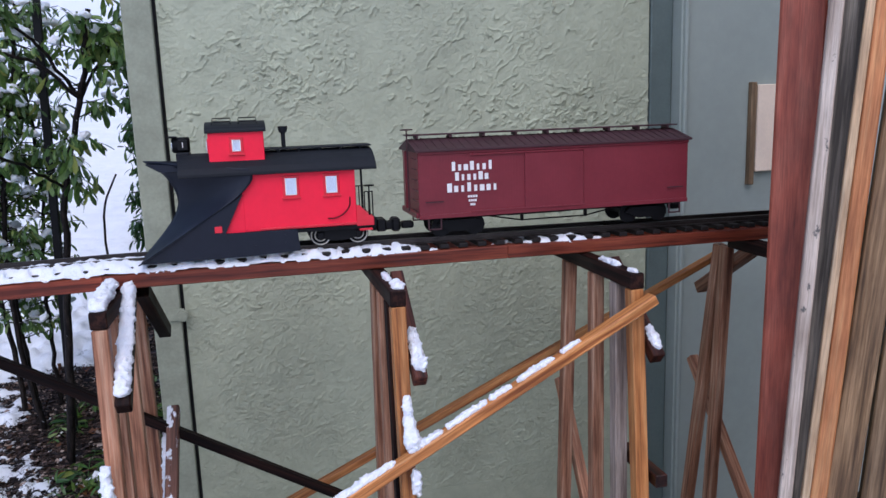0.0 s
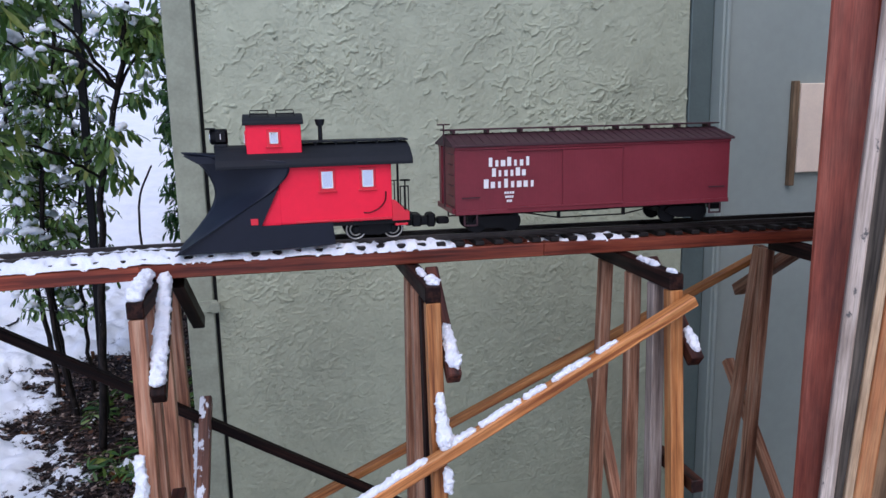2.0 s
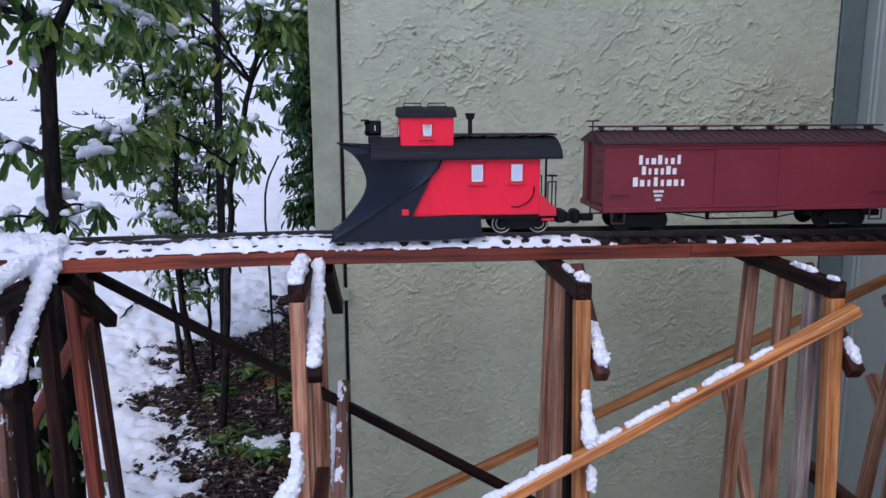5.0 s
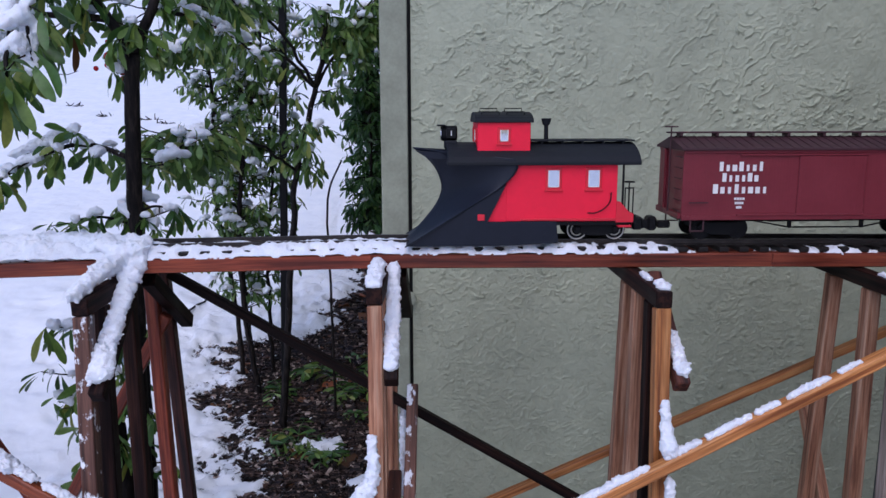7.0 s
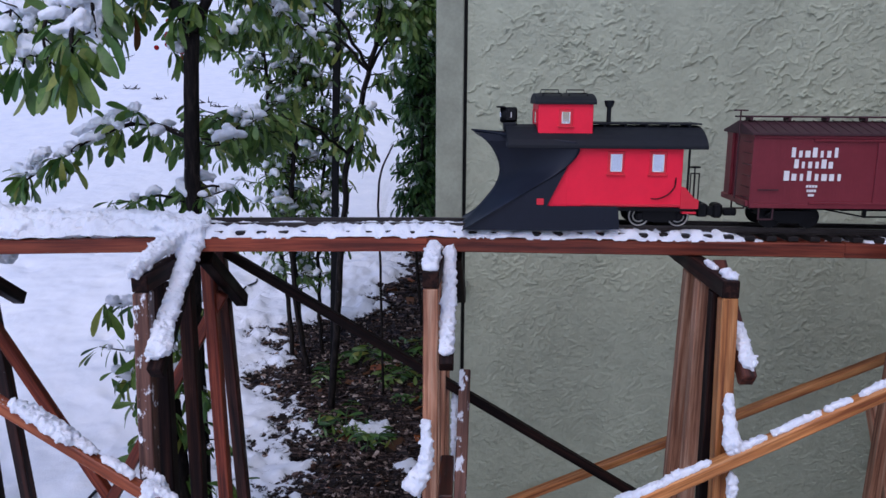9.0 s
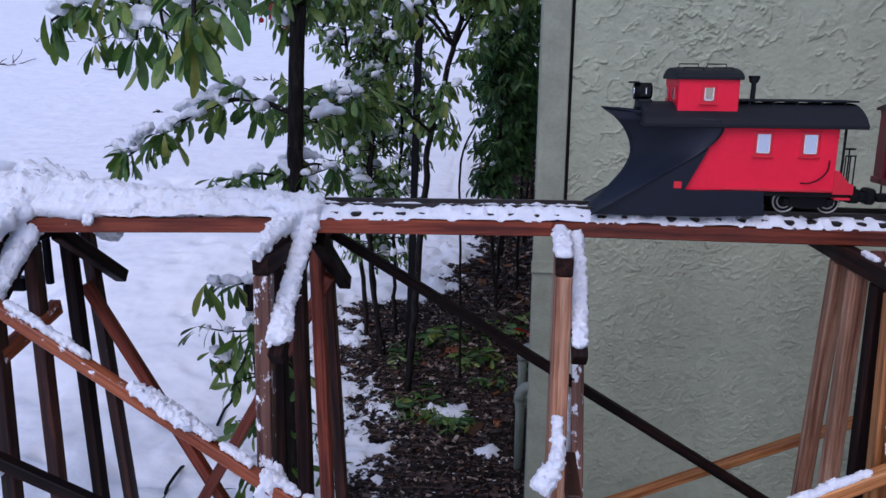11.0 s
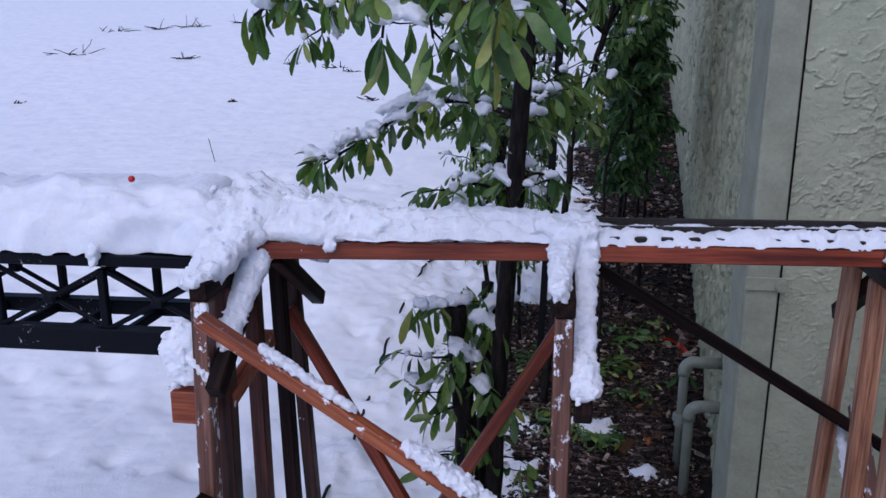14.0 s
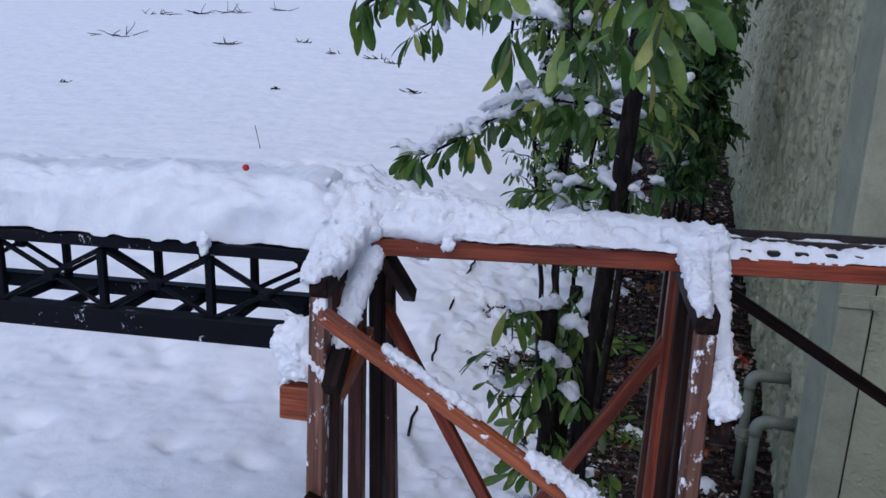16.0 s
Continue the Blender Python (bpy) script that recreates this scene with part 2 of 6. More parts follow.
M_ROOF_BLACK = paint("matt_black_roof", (0.012, 0.014, 0.018), 0.6, 0.25, 0.2)
M_IRON = paint("black_iron", (0.005, 0.005, 0.006), 0.5, 0.25, 0.18)
M_TRACK = paint("brown_black_track_plastic", (0.012, 0.009, 0.008), 0.5, 0.3, 0.3)
M_RAIL = paint("tarnished_rail", (0.07, 0.06, 0.055), 0.35, 0.3, 0.5, 0.0, 0.8)
M_BRIDGE = paint("wet_black_bridge_steel", (0.004, 0.005, 0.009), 0.5, 0.3, 0.10, 0.0, 0.0, 0.15, 1.0, 0.385)
M_STEEL = paint("nickel_wheel_rim", (0.55, 0.52, 0.46), 0.28, 0.15, 0.5, 0.0, 1.0)
M_BRASS = paint("brass_wheel_hub", (0.5, 0.36, 0.13), 0.3, 0.15, 0.5, 0.0, 1.0)
M_WHITE = paint("white_lettering", (0.78, 0.76, 0.74), 0.5, 0.05)
M_PIPE = paint("grey_green_pipe_paint", (0.24, 0.27, 0.22), 0.45, 0.2)
M_PANEL = paint("off_white_board", (0.90, 0.73, 0.56), 0.6, 0.08)
M_BARK = wood("dark_wet_bark", (0.005, 0.004, 0.004), (0.014, 0.011, 0.010), (0.034, 0.026, 0.022), 0.7, (0.78, 0.80, 0.84), 0.69, 1.0, 0.15, True)
M_LEAF = leaf_material("glossy_green_leaf", (0.035, 0.095, 0.020), (0.092, 0.19, 0.034), (0.20, 0.29, 0.060))
M_LEAF_SMALL = leaf_material("mid_green_leaf", (0.045, 0.10, 0.024), (0.095, 0.19, 0.042), (0.19, 0.29, 0.07), 0.45)
M_LEAF_DARK = leaf_material("dark_green_leaf", (0.018, 0.065, 0.016), (0.042, 0.12, 0.028), (0.085, 0.19, 0.045), 0.5)
M_BERRY = paint("red_berry", (0.5, 0.01, 0.012), 0.25, 0.1)
M_AUTUMN = leaf_material("orange_brown_leaf", (0.07, 0.03, 0.012), (0.14, 0.055, 0.02), (0.26, 0.11, 0.035))
M_RED_LEAF = leaf_material("red_leaf", (0.28, 0.015, 0.010), (0.45, 0.03, 0.015), (0.55, 0.08, 0.02))
M_CHIP = wood("bark_chip", (0.004, 0.003, 0.003), (0.014, 0.009, 0.007), (0.17, 0.115, 0.095), 0.55, None, 0.55, 1.0, 0.2)
m_glass, nt_, bs_ = mat_new("small_window_glass")
bs_.inputs["Base Color"].default_value = (0.62, 0.65, 0.70, 1)
bs_.inputs["Roughness"].default_value = 0.04
bs_.inputs["Metallic"].default_value = 0.9
M_GLASS = m_glass


# ---- building helpers ----
def mesh_from(bm, mat, smooth=False, name="mesh"):
    me = bpy.data.meshes.new(name)
    bm.to_mesh(me)
    bm.free()
    me.materials.append(mat)
    if smooth:
        me.polygons.foreach_set("use_smooth", [True] * len(me.polygons))
    return me


def pydata_mesh(name, verts, faces, mat, smooth=False):
    me = bpy.data.meshes.new(name)
    me.from_pydata([tuple(v) for v in verts], [], [tuple(f) for f in faces])
    me.materials.append(mat)
    if smooth:
        me.polygons.foreach_set("use_smooth", [True] * len(me.polygons))
    me.update()
    return me


def thing(name, base, label, category, group="", kind=""):
    """An Empty at the base of a thing, which parents its parts."""
    ob = new(name)
    ob.empty_display_size = 0.02
    ob.matrix_basis = Matrix.Translation(base)
    return tagged(ob, label, category, group, kind)


def rest(ob):
    """The rest transform of an object, from its own and its parents' matrices."""
    m = ob.matrix_basis.copy()
    while ob.parent:
        ob = ob.parent
        m = ob.matrix_basis @ m
    return m


def part(name, data, mat, parent=None, label="", m=None, smooth=False):
    """Links a bmesh (or mesh) as one object; m is its place in the world."""
    me = data if isinstance(data, bpy.types.Mesh) else mesh_from(data, mat, smooth, name)
    ob = new(name, me)
    m = m or Matrix()
    if parent:
        ob.parent = parent
        ob.matrix_basis = rest(parent).inverted() @ m
    else:
        ob.matrix_basis = m
    if label:
        tagged(ob, label)
    return ob


def box_bm(sx, sy, sz, bevel=0.0015, segs=1, centre=(0, 0, 0)):
    bm = bmesh.new()
    bmesh.ops.create_cube(bm, size=1.0, matrix=Matrix.Translation(centre) @ Matrix.Diagonal((sx, sy, sz, 1)))
    if bevel:
        bmesh.ops.bevel(bm, geom=list(bm.edges), offset=bevel, segments=segs, affect="EDGES")
    return bm


def cyl_bm(r1, r2, h, n=16, bevel=0.0):
    """A cylinder along local z from 0 to h."""
    bm = bmesh.new()
    bmesh.ops.create_cone(bm, cap_ends=True, segments=n, radius1=r1, radius2=r2, depth=h, matrix=Matrix.Translation((0, 0, h / 2)))
    if bevel:
        rim = [e for e in bm.edges if len(e.link_faces) == 2 and any(len(f.verts) > 4 for f in e.link_faces)]
        bmesh.ops.bevel(bm, geom=rim, offset=bevel, segments=2, affect="EDGES")
    return bm


def frame_along(p0, p1, up=(0, 0, 1)):
    """A pose with x from p0 to p1 and z towards up."""
    p0, p1, up = Vector(p0), Vector(p1), Vector(up)
    x = (p1 - p0).normalized()
    y = up.cross(x).normalized()
    z = x.cross(y)
    m = Matrix((x, y, z)).transposed().to_4x4()
    return Matrix.Translation((p0 + p1) / 2) @ m


def beam(name, p0, p1, w, h, mat, parent=None, up=(0, 0, 1), label="", bevel=0.0014):
    """A sawn stick from p0 to p1: w across, h towards up, slightly bowed and worn."""
    length = (Vector(p1) - Vector(p0)).length
    bm = box_bm(length, w, h, bevel)
    rnd = random.Random(int(1e5 * (abs(p0[0]) + abs(p1[2]) * 3 + abs(p0[1]) * 7)))
    cut = rnd.uniform(-0.06, 0.06)
    for v in bm.verts:
        if abs(v.co.x) > length / 2 - 2 * bevel:
            v.co.x += cut * v.co.z
    return part(name, bm, mat, parent, label, frame_along(p0, p1, up))


def tube_mesh(name, pts, radii, mat, n=8, smooth=True):
    """A round tube along a polyline."""
    pts = [Vector(p) for p in pts]
    verts, faces = [], []
    prev = Vector((0.3, 0.2, 0.93)).normalized()
    for i, p in enumerate(pts):
        d = (pts[min(i + 1, len(pts) - 1)] - pts[max(i - 1, 0)]).normalized()
        a = prev - d * prev.dot(d)
        if a.length < 1e-4:
            a = d.orthogonal()
        a.normalize()
        prev = a
        b = d.cross(a)
        r = radii[i] if isinstance(radii, (list, tuple)) else radii
        for k in range(n):
            th = 2 * math.pi * k / n
            verts.append(p + (a * math.cos(th) + b * math.sin(th)) * r)
    for i in range(len(pts) - 1):
        for k in range(n):
            faces.append((i * n + k, i * n + (k + 1) % n, (i + 1) * n + (k + 1) % n, (i + 1) * n + k))
    faces.append(tuple(range(n - 1, -1, -1)))
    faces.append(tuple((len(pts) - 1) * n + k for k in range(n)))
    return pydata_mesh(name, verts, faces, mat, smooth)


def curve_points(ctrl, n):
    """n points on a smooth line through the control points."""
    c = [Vector(p) for p in ctrl]
    c = [c[0] * 2 - c[1]] + c + [c[-1] * 2 - c[-2]]
    out, segs = [], len(c) - 3
    for k in range(n):
        u = k / (n - 1) * segs
        i = min(int(u), segs - 1)
        f = u - i
        p0, p1, p2, p3 = c[i:i + 4]
        out.append(0.5 * (2 * p1 + (p2 - p0) * f + (2 * p0 - 5 * p1 + 4 * p2 - p3) * f * f + (3 * p1 - p0 - 3 * p2 + p3) * f ** 3))
    return out


def join_data(chunks):
    verts, faces = [], []
    for v, f in chunks:
        o = len(verts)
        verts += list(v)
        faces += [tuple(i + o for i in q) for q in f]
    return verts, faces


def vnoise(x, y, seed=0):
    """Smooth value noise on arrays, about -1 to 1."""
    xi, yi = np.floor(x).astype(np.int64), np.floor(y).astype(np.int64)
    xf, yf = x - xi, y - yi
    u, v = xf * xf * xf * (xf * (xf * 6 - 15) + 10), yf * yf * yf * (yf * (yf * 6 - 15) + 10)

    def h(a, b):
        n = (a * 374761393 + b * 668265263 + seed * 1274126177) & 0x7FFFFFFF
        n = ((n ^ (n >> 13)) * 1274126177) & 0x7FFFFFFF
        n = n ^ (n >> 16)
        return (n & 0xFFFF) / 32767.5 - 1
    return (h(xi, yi) * (1 - u) + h(xi + 1, yi) * u) * (1 - v) + (h(xi, yi + 1) * (1 - u) + h(xi + 1, yi + 1) * u) * v


def fbm(x, y, seed=0, octaves=4, gain=0.5):
    s, a, t = 0.0, 1.0, 0.0
    for o in range(octaves):
        s = s + a * vnoise(x * 2 ** o + 17.3 * o, y * 2 ** o + 9.1 * o, seed + o)
        t += a
        a *= gain
    return s / t


def step(a, b, x):
    t = np.clip((x - a) / (b - a), 0, 1)
    return t * t * (3 - 2 * t)


def grid_mesh(name, xs, ys, px, py, pz, mat, smooth=True, keep=None):
    nx, ny = len(xs), len(ys)
    verts = np.stack([px, py, pz], -1).reshape(-1, 3)
    idx = np.arange(nx * ny).reshape(nx, ny)
    quads = np.stack([idx[:-1, :-1], idx[1:, :-1], idx[1:, 1:], idx[:-1, 1:]], -1).reshape(-1, 4)
    if keep is not None:
        k = keep.reshape(-1)
        quads = quads[k[quads].any(1)]
    me = bpy.data.meshes.new(name)
    me.from_pydata(verts.tolist(), [], quads.tolist())
    me.materials.append(mat)
    if smooth:
        me.polygons.foreach_set("use_smooth", [True] * len(me.polygons))
    me.update()
    return me


ball = bmesh.new()
bmesh.ops.create_icosphere(ball, subdivisions=2, radius=1.0)
BALL_V, BALL_F = np.array([v.co[:] for v in ball.verts]), [tuple(v.index for v in f.verts) for f in ball.faces]
ball.free()


def clump_bm(chunks, ctrl, radii, rnd, flat=0.95):
    """Overlapping snow grains of many sizes along a line, to be fused later."""
    ctrl = [Vector(p) for p in ctrl]
    total = sum((ctrl[i + 1] - ctrl[i]).length for i in range(len(ctrl) - 1))
    rmean = sum(radii) / len(radii)
    n = max(4, int(total / (rmean * 0.30)) + 2)
    run = ctrl[-1] - ctrl[0]
    side = Vector((run.y, -run.x, 0))
    side = side.normalized() if side.length > 0.004 else Vector((0, 0, 0))
    for i, p in enumerate(curve_points(ctrl, n)):
        u = i / (n - 1) * (len(radii) - 1)
        j = min(int(u), len(radii) - 2)
        r = radii[j] * (1 - (u - j)) + radii[j + 1] * (u - j)
        for size, spread, count in ((rnd.uniform(0.50, 0.66), 0.12, 3), (rnd.uniform(0.30, 0.44), 0.55, 2), (rnd.uniform(0.10, 0.2), 0.95, 5), (rnd.uniform(0.0016, 0.0032) / r, 1.0, 7)):
            for k in range(count):
                d = Vector((rnd.gauss(0, 1), rnd.gauss(0, 1), rnd.gauss(0, 1))).normalized() * rnd.uniform(0.4, 1.1)
                q = p + d * r * spread + side * r * ((k - 1) * 0.5 if count == 3 else rnd.uniform(-0.4, 0.4))
                m = Matrix.Translation(q) @ pose(0, 0, 0, rnd.uniform(0, 360), rnd.uniform(0, 360), 0) @ Matrix.Diagonal((r * size * rnd.uniform(0.95, 1.08), r * size, r * size * flat, 1))
                m3 = np.array(m)
                chunks.append((BALL_V @ m3[:3, :3].T + m3[:3, 3], BALL_F))


SNOW_GRAIN = bpy.data.textures.new("snow_grain", "CLOUDS")
SNOW_GRAIN.noise_scale, SNOW_GRAIN.noise_depth = 0.0036, 3


def fused_snow(name, rolls, label, seed, voxel=0.0022, kind="", flat=0.95):
    """One body of clumpy snow made from rolls (line, radii)."""
    rnd = random.Random(seed)
    chunks = []
    for c, r in rolls:
        clump_bm(chunks, c, r, rnd, flat)
    v, f = join_data(chunks)
    ob = part(name, pydata_mesh(name, v, f, M_SNOW, True), M_SNOW)
    re = ob.modifiers.new("fuse", "REMESH")
    re.mode, re.voxel_size, re.use_smooth_shade = "VOXEL", voxel, True
    sm = ob.modifiers.new("settle", "SMOOTH")
    sm.factor, sm.iterations = 0.5, 2
    dp = ob.modifiers.new("grain", "DISPLACE")
    dp.texture, dp.strength, dp.mid_level, dp.texture_coords = SNOW_GRAIN, 0.0046, 0.5, "GLOBAL"
    return tagged(ob, label, "snow", "", kind)

# ---- ground: one snowy sheet with a bare bark bed beside the house ----
def ground_height(x, y):
    base = -0.075 + 0.158 * np.maximum(y - 2.0, 0) * (1 - 0.05 * step(12, 50, y)) + 0.085 * step(-0.75, -1.45, x) * (1 - step(3, 6, y))
    return base + 0.02 * fbm(x * 1.3, y * 1.3, 3, 3) * step(-0.5, -1.2, x) + 0.25 * fbm(x * 0.15, y * 0.15, 8, 3) * step(6, 20, np.hypot(x, y - 1))


def snow_cover(x, y):
    """Below 0.4 bare bark, above 0.6 full snow."""
    wall = -0.165 + 0.10 * (y - 1.597)
    edge = (-0.60 - 0.24 * step(1.7, 2.8, y)) * (1 - step(2.80, 3.0, y)) + (wall - 0.44 - 0.12 * step(3.6, 4.4, y)) * step(2.80, 3.0, y)
    d = (edge - x) / 0.30
    s = 0.5 + 0.55 * np.clip(d, -1.1, 1.4)
    s = np.where(x > -0.12, np.maximum(s, 0.15), s)
    s = np.where(y < 1.5, np.maximum(s, 0.75), s)
    # unseen strip along the front wall, under the trestle, bared to cut bounce light
    s = s - 1.2 * step(-0.32, -0.18, x) * step(0.1, 0.4, y) * step(1.75, 1.6, y)
    s = np.maximum(s, step(4.2, 5.2, y) * 1.2 * step(-0.50 + 0.1 * step(5, 7, y), -0.72 + 0.1 * step(5, 7, y), x - wall))
    far = np.exp(-(((x + 0.30) / 0.06) ** 2 + ((y - 2.02) / 0.06) ** 2)) * 0.62 + np.exp(-(((x + 0.40) / 0.09) ** 2 + ((y - 2.17) / 0.07) ** 2)) * 0.72
    return s + far + 0.34 * fbm(x * 6.5, y * 6.5, 21, 4, 0.65) + 0.22 * fbm(x * 31, y * 31, 23, 3, 0.6)


def graded(lo, hi, a, b, fine, n):
    left = lo + (a - lo) * (1 - (1 - np.linspace(0, 1, n)) ** 3)
    right = b + (hi - b) * np.linspace(0, 1, n) ** 3
    return np.unique(np.concatenate([left, np.arange(a, b, fine), right]))


g_x = graded(-90, 70, -2.2, 0.1, 0.0125, 44)
g_y = graded(-30, 130, 1.15, 4.2, 0.0125, 50)
GX, GY = np.meshgrid(g_x, g_y, indexing="ij")
cover = snow_cover(GX, GY)
dimple = np.zeros_like(GX)
rf = random.Random(5)
for k in range(240):
    fx, fy, fr = rf.uniform(-2.6, -0.85), rf.uniform(1.3, 4.2), rf.uniform(0.012, 0.05)
    dimple += rf.uniform(0.005, 0.020) * np.exp(-(((GX - fx) / fr) ** 2 + ((GY - fy) / fr) ** 2))
GZ = ground_height(GX, GY) + 0.028 * step(0.35, 0.8, cover) + 0.0035 * fbm(GX * 9.3 + GY * 4, GY * 8.7 - GX * 3, 5, 4, 0.6) * step(0.3, 0.6, cover) + 0.036 * np.maximum(fbm(GX * 22, GY * 22, 9, 3, 0.55), -0.12) * step(0.45, 0.7, cover) * step(-1.22, -0.98, GX) * step(4.0, 3.2, GY) + 0.009 * fbm(GX * 30, GY * 30, 6, 3) * (1 - 0.85 * step(0.5, 0.9, cover)) - dimple
ground_me = grid_mesh("ground", g_x, g_y, GX, GY, GZ, M_GROUND)
att = ground_me.attributes.new("snow", "FLOAT", "POINT")
att.data.foreach_set("value", np.clip(cover, 0, 1).reshape(-1).astype(np.float32))
tagged(new("ground", ground_me), "snow covered garden slope with a bare bark bed", "ground", "", "structure")


def ground_z(x, y):
    return float(ground_height(np.array([x]), np.array([y]))[0] + 0.028 * step(0.35, 0.8, snow_cover(np.array([x]), np.array([y])))[0])


# ---- house wall: stucco front, corner trim, side wall ----
WALL_Y, CORNER_X = 1.585, -0.207


def stucco_relief(u, v):
    """Skip-trowelled relief in metres: ragged lips that fade back into the flat, crumbs in patches."""
    wu = u + 0.010 * fbm(u * 48, v * 48, 31, 4, 0.65)
    wv = v + 0.010 * fbm(u * 48 + 50, v * 48, 33, 4, 0.65)
    patch = step(-0.15, 0.25, fbm(u * 4.2, v * 3.6, 41, 3))
    # the trowel strokes run upwards to the right
    p, q = 0.82 * wu + 0.57 * wv, 0.82 * wv - 0.57 * wu
    n = fbm(p * 14, q * 29, 35, 3, 0.5)
    lips = 0.0
    for k, level in enumerate((-0.24, 0.03, 0.27)):
        where = step(0.02, 0.26, fbm(u * 5.5, v * 6.5, 43 + 2 * k, 3))
        d = n - level
        lips = lips + where * step(-0.010, 0.010, d) * np.exp(-np.maximum(d, 0) / 0.04)
    n2 = fbm(wu * 95, wv * 118, 37, 3, 0.6)
    calm = 0.36 + 0.64 * step(0.52, 0.82, v + 0.10 * fbm(u * 3, v * 3, 49, 2))
    crumbs = step(0.16 - 0.06 * calm + 0.10 * (1 - calm), 0.30, n2) * (0.55 + 0.45 * fbm(u * 70, v * 70, 47, 2))
    return 0.0046 * lips * calm + 0.0038 * crumbs * (0.06 + 0.94 * patch) * calm + 0.0006 * fbm(u * 160, v * 160, 39, 2) + 0.0010 * n * calm


def drip_relief(u, v):
    """Rough drips running down the side wall, in metres."""
    n = fbm(u * 26 + 0.8 * fbm(u * 12, v * 12, 71, 2), v * 17, 73, 4, 0.68)
    return 0.0075 * step(-0.02, 0.10, n) + 0.0035 * step(0.18, 0.28, n) + 0.0016 * fbm(u * 80, v * 44, 75, 2)


def stucco_sheet(name, p0, p1, z0, z1, cell, mat, relief=stucco_relief):
    """A sheet of stucco from p0 to p1 (seen from its right-hand side), with relief outwards."""
    p0, p1 = Vector((*p0, 0)), Vector((*p1, 0))
    d = (p1 - p0).normalized()
    nrm = Vector((d.y, -d.x, 0))
    us, vs = np.arange(0, (p1 - p0).length + cell * 0.5, cell), np.arange(z0, z1, cell)
    U, V = np.meshgrid(us, vs, indexing="ij")
    h = relief(U + p0.x * 3 + p0.y, V)
    return grid_mesh(name, us, vs, p0.x + d.x * U + nrm.x * h, p0.y + d.y * U + nrm.y * h, V, mat)


front = part("wall_front", stucco_sheet("wall_front", (-0.147, WALL_Y), (0.868, WALL_Y), 0.10, 1.25, 0.0016, M_STUCCO), None)
tagged(front, "grey-green skip-trowelled stucco house wall", "wall", "", "structure")
core = part("wall_front_core", box_bm(1.06, 0.14, 2.9, 0), M_GAP, None, "", Matrix.Translation((0.365, WALL_Y + 0.078, 1.15)))
tagged(core, "wall core behind the stucco face", "wall", "", "structure")
upper = part("wall_upper", box_bm(1.018, 0.012, 1.36, 0.001), M_STUCCO, None, "", Matrix.Translation((0.359, WALL_Y + 0.006, 1.927)))
tagged(upper, "upper part of the stucco house wall", "wall", "", "structure")
lower = part("wall_foot", box_bm(1.018, 0.012, 0.40, 0.001), M_STUCCO, None, "", Matrix.Translation((0.359, WALL_Y + 0.006, -0.100)))
tagged(lower, "foot of the stucco house wall", "wall", "", "structure")

SIDE_DIR = Vector((0.10, 1, 0)).normalized()
SIDE0 = Vector((CORNER_X + 0.042, WALL_Y + 0.012, 0))
side_end = SIDE0 + SIDE_DIR * 8.4
side_mid = SIDE0 + SIDE_DIR * 2.4
side_far = part("wall_side_far", stucco_sheet("wall_side_far", side_end.xy, side_mid.xy, -0.2, 2.4, 0.013, M_STUCCO_SIDE, drip_relief), None)
tagged(side_far, "streaked grey stucco far along the side wall", "wall", "", "structure")
side = part("wall_side", stucco_sheet("wall_side", side_mid.xy, SIDE0.xy, -0.2, 2.4, 0.0045, M_STUCCO_SIDE, drip_relief), None)
tagged(side, "streaked grey stucco side wall of the house", "wall", "", "structure")
sm = frame_along(SIDE0, side_end)
part_side = part("wall_side_core", box_bm((side_end - SIDE0).length, 0.12, 3.0, 0), M_STUCCO_SIDE, None, "", Matrix.Translation((0.0645, 0, 1.2)) @ sm)
tagged(part_side, "side wall body behind its stucco face", "wall", "", "structure")

trim = thing("corner_trim", (CORNER_X, WALL_Y, -0.2), "painted grey-green corner trim boards of the house", "trim", "", "structure")
part("front_board", box_bm(0.053, 0.022, 2.9, 0.002), M_TRIM, trim, "", Matrix.Translation((CORNER_X + 0.0265, WALL_Y - 0.003, 1.25)))
part("side_board", box_bm(0.036, 0.095, 2.9, 0.002), M_TRIM, trim, "", Matrix.Translation((CORNER_X + 0.0185, WALL_Y + 0.056, 1.25)))
part("strap", box_bm(0.064, 0.004, 0.024, 0.001), M_TRIM, trim, "painted metal strap", Matrix.Translation((CORNER_X + 0.028, WALL_Y - 0.0165, 0.562)))
bolt = cyl_bm(0.012, 0.011, 0.008, 16, 0.002)
part("bolt", bolt, M_TRIM, trim, "painted round bolt", Matrix.Translation((CORNER_X + 0.056, WALL_Y - 0.017, 0.560)) @ pose(0, 0, 0, 90))

# smooth bay at the other end of the stucco
bay = part("wall_bay", box_bm(1.4, 0.30, 2.9, 0.003), M_SMOOTH_WALL, None, "", Matrix.Translation((0.924 + 0.70, WALL_Y + 0.11, 1.25)))
tagged(bay, "smooth blue-grey painted bay of the house wall", "wall", "", "structure")
# strip beside the bay, coloured dark to stand for its shade
bt = part("bay_trim", box_bm(0.053, 0.10, 2.9, 0.002), M_TRIM_SHADED, None, "", Matrix.Translation((0.8965, WALL_Y + 0.045, 1.25)))
tagged(bt, "grey-green vertical trim strip, shade put into its colour", "trim", "", "structure")
bt = part("bay_edge_bead", box_bm(0.010, 0.012, 2.9, 0.003), M_SMOOTH_WALL, None, "", Matrix.Translation((0.933, WALL_Y - 0.0435, 1.25)))
tagged(bt, "narrow painted edge bead on the bay", "trim", "", "structure")

